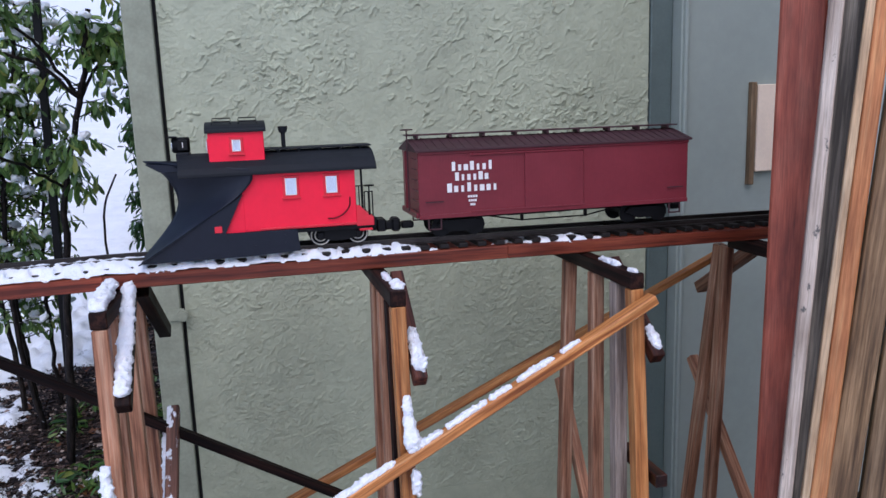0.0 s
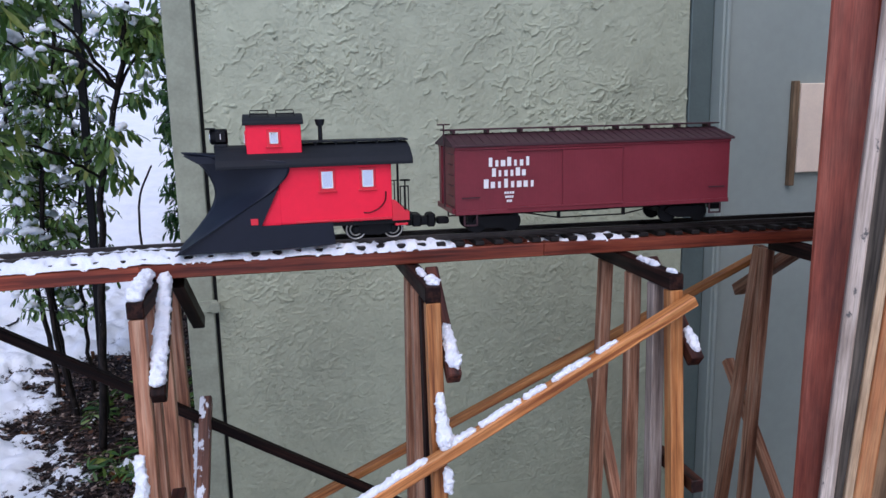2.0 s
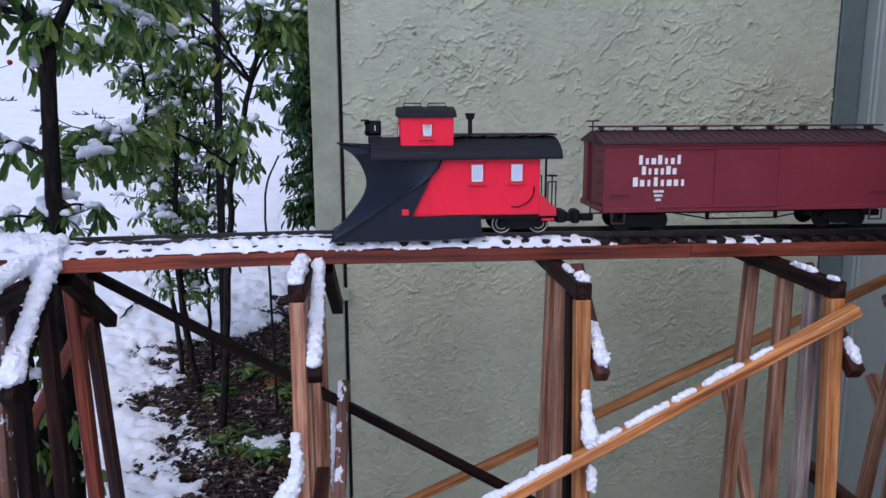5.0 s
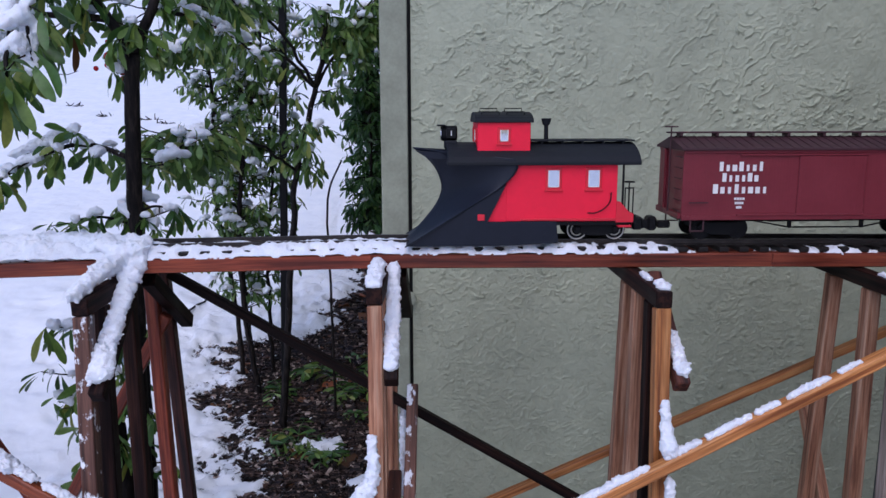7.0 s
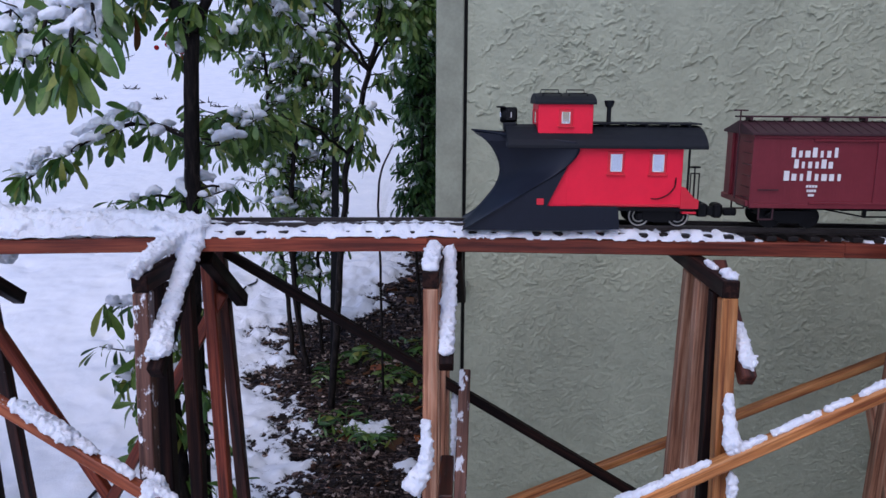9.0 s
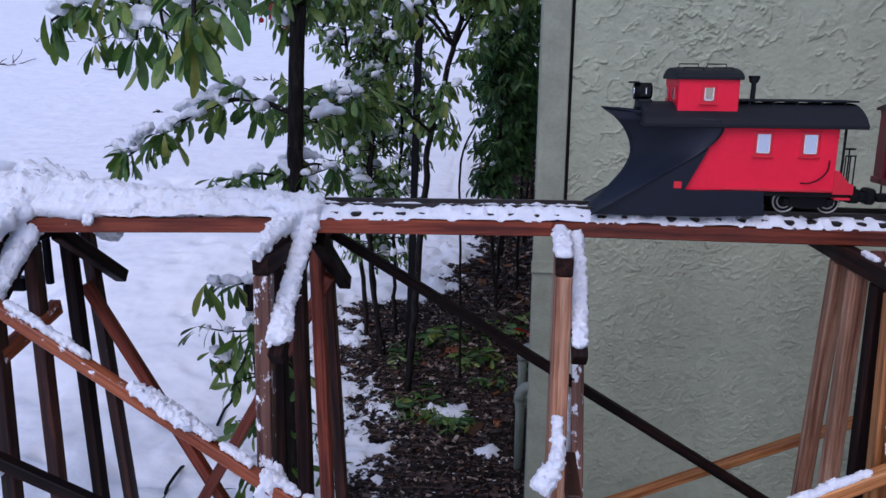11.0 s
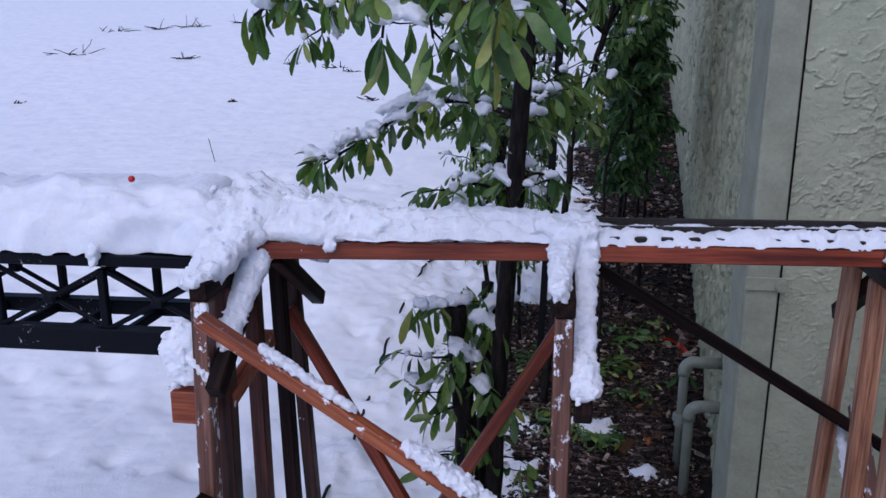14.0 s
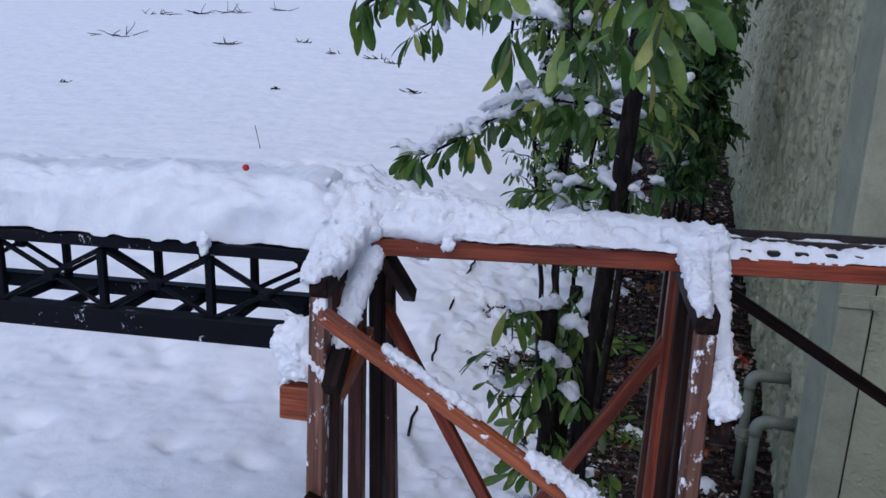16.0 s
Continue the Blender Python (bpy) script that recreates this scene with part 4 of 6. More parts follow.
        add("plow_skirt", plate(skirt, cy + sgn * 0.0535, 0.003), M_BLACK)
        add("front_panel", plate([(-0.0475, 0.789), (-0.0300, 0.827), (-0.0215, 0.838), (-0.0215, 0.789)], cy + sgn * 0.0485, 0.003), M_RED)
        add("marker", box_bm(0.0095, 0.0035, 0.0085, 0.0006, 1, (-0.0555, cy + sgn * 0.0545, 0.7955)), M_RED_PLAIN, "small red square marker")
        for rx, rz in ((-0.01, 0.772), (0.03, 0.783), (0.03, 0.772)):
            add("rivet", cyl_bm(0.0014, 0.001, 0.001, 8), M_BLACK, "", Matrix.Translation((rx, cy + sgn * 0.0545, rz)) @ pose(0, 0, 0, 90 * (1 if sgn < 0 else -1)))
    # plow back fill and deck
    add("plow_deck", plate([(-0.142, 0.8825), (-0.02, 0.874), (-0.02, 0.870), (-0.125, 0.872)], cy, 0.045), M_BLACK)
    # curved grab rail on the side
    for sgn in (-1, 1):
        pts = [(0.0885, cy + sgn * 0.0515, 0.8005), (0.098, cy + sgn * 0.053, 0.8005), (0.110, cy + sgn * 0.053, 0.806), (0.118, cy + sgn * 0.053, 0.816), (0.1195, cy + sgn * 0.0515, 0.828)]
        part("grab_rail", tube_mesh("grab_rail", [T @ p for p in curve_points(pts, 16)], 0.0008, M_IRON, 6), M_IRON, c)
    # rear platform
    plat = [(0.128, 0.787), (0.1515, 0.787), (0.1515, 0.798), (0.146, 0.8005), (0.133, 0.815), (0.128, 0.816)]
    for sgn in (-1, 1):
        add("step_side", plate(plat, cy + sgn * 0.0475, 0.003), M_RED_PLAIN)
        add("step", box_bm(0.018, 0.012, 0.003, 0.0006, 1, (0.1405, cy + sgn * 0.043, 0.7815)), M_RED_PLAIN)
        for rx in (0.1405, 0.146, 0.1515):
            add("railing_post", cyl_bm(0.0009, 0.0009, 0.034, 8), M_IRON, "", Matrix.Translation((rx, cy + sgn * 0.044, 0.799)))
        add("railing_bar", cyl_bm(0.0009, 0.0009, 0.0125, 8), M_IRON, "", Matrix.Translation((0.140, cy + sgn * 0.044, 0.833)) @ pose(0, 0, 0, 0, 90))
        add("roof_post", cyl_bm(0.0016, 0.0016, 0.072, 8), M_IRON, "", Matrix.Translation((0.1375, cy + sgn * 0.043, 0.797)))
    add("platform", box_bm(0.026, 0.090, 0.004, 0.0006, 1, (0.1395, cy, 0.797)), M_RED_PLAIN)
    add("end_beam", box_bm(0.005, 0.092, 0.012, 0.0008, 1, (0.1535, cy, 0.791)), M_IRON)
    staff = add("brake_staff", cyl_bm(0.001, 0.001, 0.043, 8), M_IRON, "", Matrix.Translation((0.1495, cy - 0.03, 0.797)))
    add("brake_wheel", torus_bm(0.0068, 0.0009, 20, 6), M_IRON, "", Matrix.Translation((0.1495, cy - 0.03, 0.840)), True, staff)
    add("brake_spoke", box_bm(0.0125, 0.0012, 0.0012, 0, 1, (0.1495, cy - 0.03, 0.840)), M_IRON, "", None, False, staff)
    # truck
    tr = add("truck_frame", box_bm(0.066, 0.060, 0.008, 0.001, 1, (0.105, cy, 0.7765)), M_IRON)
    for sgn in (-1, 1):
        add("truck_side", plate([(0.072, 0.777), (0.080, 0.783), (0.130, 0.783), (0.138, 0.777), (0.128, 0.770), (0.112, 0.767), (0.098, 0.767), (0.082, 0.770)], cy + sgn * 0.034, 0.004), M_IRON, "", None, False, tr)
        for jx in (0.079, 0.131):
            add("journal_box", box_bm(0.008, 0.006, 0.009, 0.001, 1, (jx, cy + sgn * 0.036, 0.7755)), M_IRON, "", None, False, tr)
    for wx in (0.079, 0.131):
        wheelset(c, wx + SHIFT, cy, 0.7745, 0.0150, M_STEEL, M_BRASS)
    for wx in (-0.06, -0.01):
        wheelset(c, wx + SHIFT, cy, 0.7745, 0.0150, None, None)
    # coupler
    add("coupler", box_bm(0.040, 0.016, 0.012, 0.002, 1, (0.172, cy, 0.778)), M_IRON)
    add("coupler_box", box_bm(0.014, 0.030, 0.018, 0.002, 1, (0.168, cy, 0.780)), M_IRON)
    add("coupler_head", box_bm(0.013, 0.022, 0.020, 0.003, 1, (0.190, cy, 0.779)), M_IRON)


def window(parent, T, x, y, z, w, h, sgn):
    f = part("window", box_bm(w + 0.007, 0.0024, h + 0.007, 0.0006), M_RED_PLAIN, parent, "", T @ Matrix.Translation((x, y, z)))
    part("pane", box_bm(w, 0.0012, h, 0), M_GLASS, f, "small glass pane", T @ Matrix.Translation((x, y + sgn * 0.0012, z)))
    part("window_sill", box_bm(w + 0.010, 0.0042, 0.0022, 0.0005), M_RED_PLAIN, f, "", T @ Matrix.Translation((x, y + sgn * 0.001, z - h / 2 - 0.0042)))
    for e in (-1, 1):
        part("sash", box_bm(0.0012, 0.0012, h, 0), M_WHITE, f, "", T @ Matrix.Translation((x + e * (w / 2 - 0.0006), y + sgn * 0.0017, z)))
    part("sash", box_bm(w, 0.0012, 0.0012, 0), M_WHITE, f, "", T @ Matrix.Translation((x, y + sgn * 0.0017, z - h / 2 + 0.0006)))


def box_car():
    cy = TRACK_Y
    x0, x1 = 0.216, 0.638
    c = thing("box_car", (0.4 + SHIFT, cy, 0.757), "oxide maroon model box car with white lettering, behind the caboose", "model train")
    T = Matrix.Translation((SHIFT, 0, LIFT))

    def add(name, bm, mat, label="", m=None, smooth=False, parent=None):
        return part(name, bm, mat, parent or c, label, T @ (m or Matrix()), smooth)
    L, xm = x1 - x0, (x0 + x1) / 2
    add("body", box_bm(L, 0.102, 0.094, 0.001, 1, (xm, cy, 0.8370)), M_MAROON)
    rp = [(-0.056, 0.8835), (-0.056, 0.8865), (0, 0.9005), (0.056, 0.8865), (0.056, 0.8835)]
    add("roof", profile_solid([(y + cy, z) for y, z in rp], x0 - 0.004, x1 + 0.004, 0.0004), M_MAROON_ROOF)
    for k in range(33):
        xx = x0 + 0.004 + k * (L - 0.008) / 32
        add("roof_rib", profile_solid([(-0.0555 + cy, 0.8866), (cy, 0.9007), (cy, 0.9015), (-0.0555 + cy, 0.8874)], xx - 0.0006, xx + 0.0006), M_MAROON_ROOF)
    add("roof_walk", box_bm(L + 0.012, 0.020, 0.002, 0.0004, 1, (xm, cy, 0.9058)), M_MAROON_ROOF)
    for k in range(9):
        add("walk_support", box_bm(0.004, 0.018, 0.005, 0.0004, 1, (x0 + 0.01 + k * (L - 0.02) / 8, cy, 0.9030)), M_MAROON_ROOF)
    for sgn in (-1, 1):
        ys = cy + sgn * 0.0515
        add("side_sill", box_bm(L, 0.003, 0.006, 0.0006, 1, (xm, ys, 0.7925)), M_MAROON)
        add("eave_strip", box_bm(L, 0.003, 0.004, 0.0006, 1, (xm, ys, 0.8815)), M_MAROON)
        door = add("door", box_bm(0.092, 0.003, 0.080, 0.0008, 1, (xm - 0.008, ys + sgn * 0.0005, 0.836)), M_MAROON)
        add("door_track", box_bm(0.175, 0.004, 0.0025, 0.0005, 1, (xm - 0.048, ys + sgn * 0.001, 0.8775)), M_MAROON, "", None, False, door)
        add("door_track", box_bm(0.175, 0.004, 0.0025, 0.0005, 1, (xm - 0.048, ys + sgn * 0.001, 0.7965)), M_MAROON, "", None, False, door)
        for k in range(2):
            gx = x0 + 0.022 + k * (L - 0.044)
            add("grab_iron", box_bm(0.026, 0.0016, 0.0014, 0, 1, (gx, ys + sgn * 0.0022, 0.8135)), M_MAROON_ROOF)
            for e in (-0.009, 0.009):
                add("stirrup", box_bm(0.0022, 0.0018, 0.020, 0.0004, 1, (gx + e, ys, 0.7835)), M_MAROON_ROOF)
            add("stirrup", box_bm(0.0200, 0.0018, 0.0022, 0.0004, 1, (gx, ys, 0.7745)), M_MAROON_ROOF)
    # plain white blocks where the lettering stands
    def word(letters, cx, cz, pitch, big, tall):
        n = len(letters)
        start = cx - pitch * (n - 1) / 2
        for k, ch in enumerate(letters):
            hgt = big if ch == "t" else (tall if ch == "a" else big)
            zc = cz + (0 if ch != "a" else -(big - tall) / 2)
            if ch == "g":
                hgt, zc = tall, cz - (big - tall) * 0.9
            bm = box_bm(pitch * (0.46, 0.62, 0.54, 0.70, 0.40)[(k * 3 + n) % 5], 0.0008, hgt, 0)
            add("lettering_block", bm, M_WHITE, "", Matrix.Translation((start + k * pitch, cy - 0.0523, zc)))
    word("taataat", 0.2940, 0.8620, 0.0090, 0.0125, 0.0085)
    word("taaata", 0.2935, 0.8475, 0.0087, 0.0115, 0.0085)
    word("taataaaa", 0.2940, 0.8320, 0.0096, 0.0125, 0.0088)
    for row, wdt in enumerate((0.0150, 0.0125, 0.0105)):
        for k in range(4 if row < 2 else 3):
            add("lettering_bar", box_bm(wdt / 5.2, 0.0008, 0.0032, 0), M_WHITE, "", Matrix.Translation((0.2940 + (k - (1.5 if row < 2 else 1)) * wdt / 4, cy - 0.0521, 0.8185 - 0.0058 * row)))
    # end ladder, brake staff
    for k in range(6):
        add("rung", box_bm(0.0012, 0.022, 0.0010, 0, 1, (x0 - 0.003, cy - 0.036, 0.802 + 0.0145 * k)), M_MAROON_ROOF)
        add("side_rung", box_bm(0.003, 0.0012, 0.0012, 0, 1, (x0 - 0.003, cy - 0.050, 0.802 + 0.0145 * k)), M_MAROON_ROOF)
    add("end_beam", box_bm(0.004, 0.098, 0.008, 0.001, 1, (x0 - 0.002, cy, 0.795)), M_MAROON)
    add("end_post", box_bm(0.004, 0.006, 0.090, 0.0006, 1, (x0 - 0.002, cy + 0.02, 0.838)), M_MAROON)
    st = add("brake_staff", cyl_bm(0.0011, 0.0011, 0.118, 8), M_MAROON_ROOF, "", Matrix.Translation((x0 - 0.006, cy - 0.012, 0.797)))
    add("brake_wheel", torus_bm(0.0085, 0.0009, 22, 6), M_MAROON_ROOF, "", Matrix.Translation((x0 - 0.006, cy - 0.012, 0.914)), True, st)
    for a in (0, 60, 120):
        add("brake_spoke", box_bm(0.016, 0.0011, 0.0011), M_MAROON_ROOF, "", Matrix.Translation((x0 - 0.006, cy - 0.012, 0.914)) @ pose(0, 0, 0, 0, 0, a), False, st)
    # underframe
    add("underframe", box_bm(L - 0.02, 0.055, 0.006, 0.001, 1, (xm, cy, 0.787)), M_IRON)
    for sgn in (-1, 1):
        y = cy + sgn * 0.030
        pts = [(x0 + 0.10, y, 0.787), (x0 + 0.16, y, 0.776), (x1 - 0.16, y, 0.776), (x1 - 0.10, y, 0.787)]
        part("truss_rod", tube_mesh("truss_rod", [T @ Vector(p) for p in pts], 0.0011, M_IRON, 6), M_IRON, c)
        for qx in (x0 + 0.16, x1 - 0.16):
            add("queen_post", box_bm(0.004, 0.006, 0.012, 0.0006, 1, (qx, y, 0.781)), M_IRON)
    for tx in (x0 + 0.062, x1 - 0.062):
        f = add("truck_frame", box_bm(0.066, 0.060, 0.008, 0.001, 1, (tx, cy, 0.7775)), M_IRON)
        for sgn in (-1, 1):
            add("truck_side", plate([(tx - 0.034, 0.778), (tx - 0.026, 0.784), (tx + 0.026, 0.784), (tx + 0.034, 0.778), (tx + 0.012, 0.767), (tx - 0.012, 0.767)], cy + sgn * 0.034, 0.004), M_IRON, "", None, False, f)
        for wx in (tx - 0.0255, tx + 0.0255):
            wheelset(c, wx + SHIFT, cy, 0.7745, 0.0150, None, None)
    for e, xe in ((-1, x0), (1, x1)):
        add("coupler", box_bm(0.018, 0.014, 0.010, 0.002, 1, (xe + e * 0.008, cy, 0.777)), M_IRON)


plow_caboose()
box_car()

# ---- lumber beside the track ----
def lumber(name, p0, p1, w, d, mat, face, label):
    s = beam(name, p0, p1, w, d, mat, None, face, "", 0.0018)
    return tagged(s, label, "lumber", "stacked lumber")


TO_CAM = (-0.62, -0.78, 0)
p = beam("post", (0.682, 0.890, -0.12), (0.698, 0.890, 1.7), 0.054, 0.060, M_POST, None, TO_CAM, "", 0.003)
tagged(p, "red-brown stained square wooden post beside the trestle", "post")
lumber("lumber_board", (0.627, 0.834, -0.11), (0.724, 0.834, 1.6), 0.016, 0.05, M_WHITE_WOOD, TO_CAM, "board with flaking white paint, leaning beside the post")
lumber("lumber_board", (0.648, 0.832, -0.11), (0.752, 0.836, 1.6), 0.024, 0.05, M_GREY_WOOD, TO_CAM, "weathered grey board leaning in the stack")
stick = lumber("lumber_stick", (0.634, 0.800, -0.11), (0.776, 0.800, 1.6), 0.019, 0.040, M_PINE, TO_CAM, "new orange pine stick with a pale edge, leaning on the stack")
beam("pale_edge", (0.6225, 0.8095, -0.11), (0.7645, 0.8095, 1.6), 0.0095, 0.0402, M_SAPWOOD, stick, TO_CAM, "pale sapwood edge", 0.0012)
lumber("lumber_board", (0.655, 0.795, -0.11), (0.848, 0.815, 1.6), 0.036, 0.03, M_OLIVE_WOOD, TO_CAM, "old olive-brown board leaning in the stack")
lumber("lumber_board", (0.702, 0.775, -0.11), (0.885, 0.810, 1.6), 0.038, 0.03, M_OLIVE_WOOD, TO_CAM, "old olive-brown board leaning in the stack")
lumber("lumber_board", (0.742, 0.760, -0.11), (0.920, 0.785, 1.6), 0.045, 0.03, M_POST, TO_CAM, "dark red-brown board leaning in the stack")
lumber("lumber_board", (0.787, 0.750, -0.11), (0.965, 0.770, 1.6), 0.045, 0.03, M_GREY_WOOD, TO_CAM, "weathered grey board leaning in the stack")
board = thing("white_board", (1.2, 1.54, 0.75), "off-white board and wooden batten fixed to the bay wall", "board")
beam("batten", (1.101, 1.538, 0.75), (1.101, 1.538, 0.979), 0.014, 0.014, M_OLIVE_WOOD, board, (0, -1, 0))
part("sheet", box_bm(0.205, 0.012, 0.195, 0.002), M_PANEL, board, "", Matrix.Translation((1.214, 1.538, 0.876)))

# ---- snow on the track ----
def track_snow():
    xs, ys = np.arange(-0.93, 0.80, 0.0026), np.arange(1.0615, 1.172, 0.0026)
    X, Y = np.meshgrid(xs, ys, indexing="ij")
    base = np.interp(X, GRADE_X, GRADE_Z) + 0.0190
    v = (Y - 1.0615) / 0.110
    n = fbm(X * 42, Y * 42, 51, 4, 0.6)
    n2 = fbm(X * 11, Y * 16, 53, 3)
    n3 = fbm(X * 110, Y * 110, 57, 3, 0.65)
    # depth over the stringer: thin and broken by the house, deep towards the bridge
    depth = 0.0105 + 0.003 * step(0.1, -0.2, X)
    depth = depth - 0.0130 * step(0.19, 0.27, X) * (1 - 0.62 * np.exp(-((X - 0.435) / 0.05) ** 2)) - 0.008 * step(0.5, 0.6, X)
    depth = depth + 0.008 * step(-0.42, -0.66, X) + 0.036 * step(-0.70, -0.93, X) ** 1.2
    bare = 1 - step(-0.40, -0.75, X)
    depth = depth - 0.0085 * step(0.40, 0.72, v) * bare
    # tie ends stay dark along the near edge, with a thin lip of snow before them
    tie = np.abs(((X + 1.52) / 0.0282 + 0.5) % 1 - 0.5)
    on_tie = 1 - step(0.13, 0.22, tie + 0.07 * n2)
    odd = vnoise(np.floor((X + 1.52) / 0.0282 + 0.5) * 1.37, X * 0, 59)
    on_tie = on_tie * np.clip(0.75 + 0.6 * odd, 0.1, 1.15)
    depth = depth - 0.0095 * on_tie * bare * np.exp(-((v - 0.115) / 0.045) ** 2)
    depth = depth - 0.0055 * step(0.09, 0.02, v) * bare
    rough = step(-0.3, -0.9, X)
    h = depth + (0.0045 + 0.006 * rough) * n + (0.0040 + 0.006 * rough) * n2 + 0.0042 * n3
    h = np.where(X > -0.17, np.minimum(h, 0.0128), h)
    h = h * (0.15 + 0.85 * step(-0.02, 0.16, v + 0.05 * n)) * (0.25 + 0.75 * step(0.0, 0.08, 1 - v))
    py = Y + 0.045 * np.minimum(X + 0.2, 0) + 0.004 * n3 * rough
    pz = base + np.where(h > 0.0012, h, h - 0.002)
    me = grid_mesh("track_snow", xs, ys, X, py, pz, M_SNOW, True, h > 0.0013)
    tagged(new("track_snow", me), "broken layer of snow along the garden railway track", "snow", "", "stuff")


track_snow()


def deep_snow():
    """The thick snow bank lying on the bridge."""
    us, vs = np.arange(-1.75, -0.888, 0.0045), np.linspace(0, 1, 54)
    U, V = np.meshgrid(us, vs, indexing="ij")
    end = step(-0.888, -0.955, U)
    high = (0.077 + 0.006 * fbm(U * 5, U * 0, 61, 2)) * (0.40 + 0.60 * end)
    # outline across: bulging front, flat top, sloping back
    a = V * math.pi
    cx, cw = 1.088, 0.069 - 0.006 * (1 - end)
    yy = cx - cw * np.sign(np.cos(a)) * np.abs(np.cos(a)) ** 0.42
    zz = 0.7205 + 0.006 * step(-1.6, -0.95, U) + high * np.abs(np.sin(a)) ** 0.55
    n = fbm(U * 26, V * 7, 63, 4, 0.55)
    big = fbm(U * 8, V * 3, 65, 3)
    out = 0.009 * n + 0.012 * big
    yy = yy - np.cos(a) * out
    zz = zz + np.sin(a) * out + 0.004 * fbm(U * 60, V * 16, 67, 2) * np.sin(a)
    low = V < 0.06
    zz = np.where(low, zz - 0.004 * step(0.0, 0.5, fbm(U * 30, U * 0 + 3, 69, 3)), zz)
    me = grid_mesh("deep_snow", us, vs, U, yy, zz, M_SNOW)
    me.flip_normals()
    tagged(new("deep_snow", me), "thick bank of fresh snow lying on the bridge", "snow", "", "stuff")


deep_snow()


def bank_edge():
    """The crumbled near edge of the snow along the track before the bridge."""
    rnd = random.Random(77)
    rolls = []
    for k, (a, b, r0, r1) in enumerate(((-0.90, -0.74, 0.020, 0.013), (-0.76, -0.62, 0.013, 0.011), (-0.64, -0.50, 0.011, 0.010))):
        for e in range(3 if k < 3 else 1):
            pts = []
            for u in np.linspace(0, 1, 6):
                x = a + (b - a) * u
                pts.append((x, 1.0775 + 0.008 * e + 0.045 * min(x + 0.2, 0) + rnd.gauss(0, 0.0025), grade(x) + 0.019 + (r0 + (r1 - r0) * u) * (0.55 + 0.75 * e) + rnd.gauss(0, 0.0015)))
            rolls.append((pts, [r0 * rnd.uniform(0.8, 1.1), (r0 + r1) / 2 * rnd.uniform(0.8, 1.15), r1 * rnd.uniform(0.8, 1.1)]))
    fused_snow("track_snow", rolls, "crumbled edge of the snow lying along the track", 78, 0.0026)


bank_edge()

ct = {k: grade(v) - 0.002 for k, v in BX.items()}


def snow_group(name, rolls, label, dy=0.0):
    if name in ("snow_clump", "snow_drip", "snow_ridge"):
        for i, (c, r) in enumerate(rolls):
            fused_snow(name, [([(p[0], p[1] + dy, p[2]) for p in c], [v * 0.76 for v in r])], label, 7 + 3 * i + len(label), 0.0018)
        return
    slim = 0.68 if name == "snow_roll" else 0.84
    fused_snow(name, [([(p[0], p[1] + dy, p[2]) for p in c], [v * slim for v in r]) for c, r in rolls], label, len(rolls) * 7 + len(label))


bx, z = BX["Y"], ct["Y"]
snow_group("snow_heap", [
    ([(bx + 0.012, 1.06, z + 0.05), (bx + 0.005, 1.02, z + 0.030), (bx - 0.004, 0.97, z + 0.006), (bx - 0.008, 0.930, z - 0.002)], [0.042, 0.036, 0.026, 0.014]),
    ([(bx - 0.02, 1.04, z + 0.05), (bx - 0.025, 1.02, z + 0.01)], [0.038, 0.030]),
    ([(bx + 0.028, 1.045, z + 0.02), (bx + 0.022, 0.99, z - 0.03), (bx + 0.020, 0.945, z - 0.075)], [0.022, 0.018, 0.013]),
], "heap of snow spilling over the bent's cap", BY["Y"])
snow_group("snow_clump", [
    ([(bx - 0.030, 0.955, z - 0.062), (bx - 0.036, 0.955, z - 0.090), (bx - 0.030, 0.95, z - 0.112)], [0.020, 0.034, 0.030]),
    ([(bx - 0.012, 0.935, z - 0.085), (bx + 0.010, 0.93, z - 0.105)], [0.016, 0.012]),
    ([(bx - 0.01, 0.935, z - 0.30), (bx - 0.04, 0.94, z - 0.32), (bx + 0.02, 0.92, z - 0.285)], [0.022, 0.026, 0.012]),
], "clump of snow stuck to the bent's block", BY["Y"])
bx, z = BX["Z"], ct["Z"]
snow_group("snow_roll", [
    ([(bx - 0.030, 1.068, z + 0.040), (bx + 0.005, 1.062, z + 0.034), (bx + 0.030, 1.064, z + 0.036)], [0.016, 0.024, 0.016]),
    ([(bx - 0.002, 1.055, z + 0.022), (bx - 0.004, 1.00, z + 0.016), (bx - 0.006, 0.955, z + 0.008), (bx - 0.006, 0.925, z + 0.004)], [0.022, 0.018, 0.015, 0.010]),
    ([(bx + 0.020, 1.06, z + 0.020), (bx + 0.021, 1.00, z - 0.022), (bx + 0.020, 0.945, z - 0.064), (bx + 0.019, 0.912, z - 0.090)], [0.021, 0.016, 0.0165, 0.0155]),
    ([(bx + 0.022, 0.935, z - 0.070), (bx + 0.026, 0.915, z - 0.088)], [0.017, 0.016]),
], "roll of snow on the cap and brace of the bent", BY["Z"])
snow_group("snow_clump", [
    ([(bx + 0.004, 0.905, z - 0.275), (bx + 0.012, 0.90, z - 0.250), (bx + 0.02, 0.90, z - 0.285)], [0.022, 0.018, 0.016]),
], "clump of snow at the crossing of the braces", BY["Z"])
bx, z = BX["A"], ct["A"]
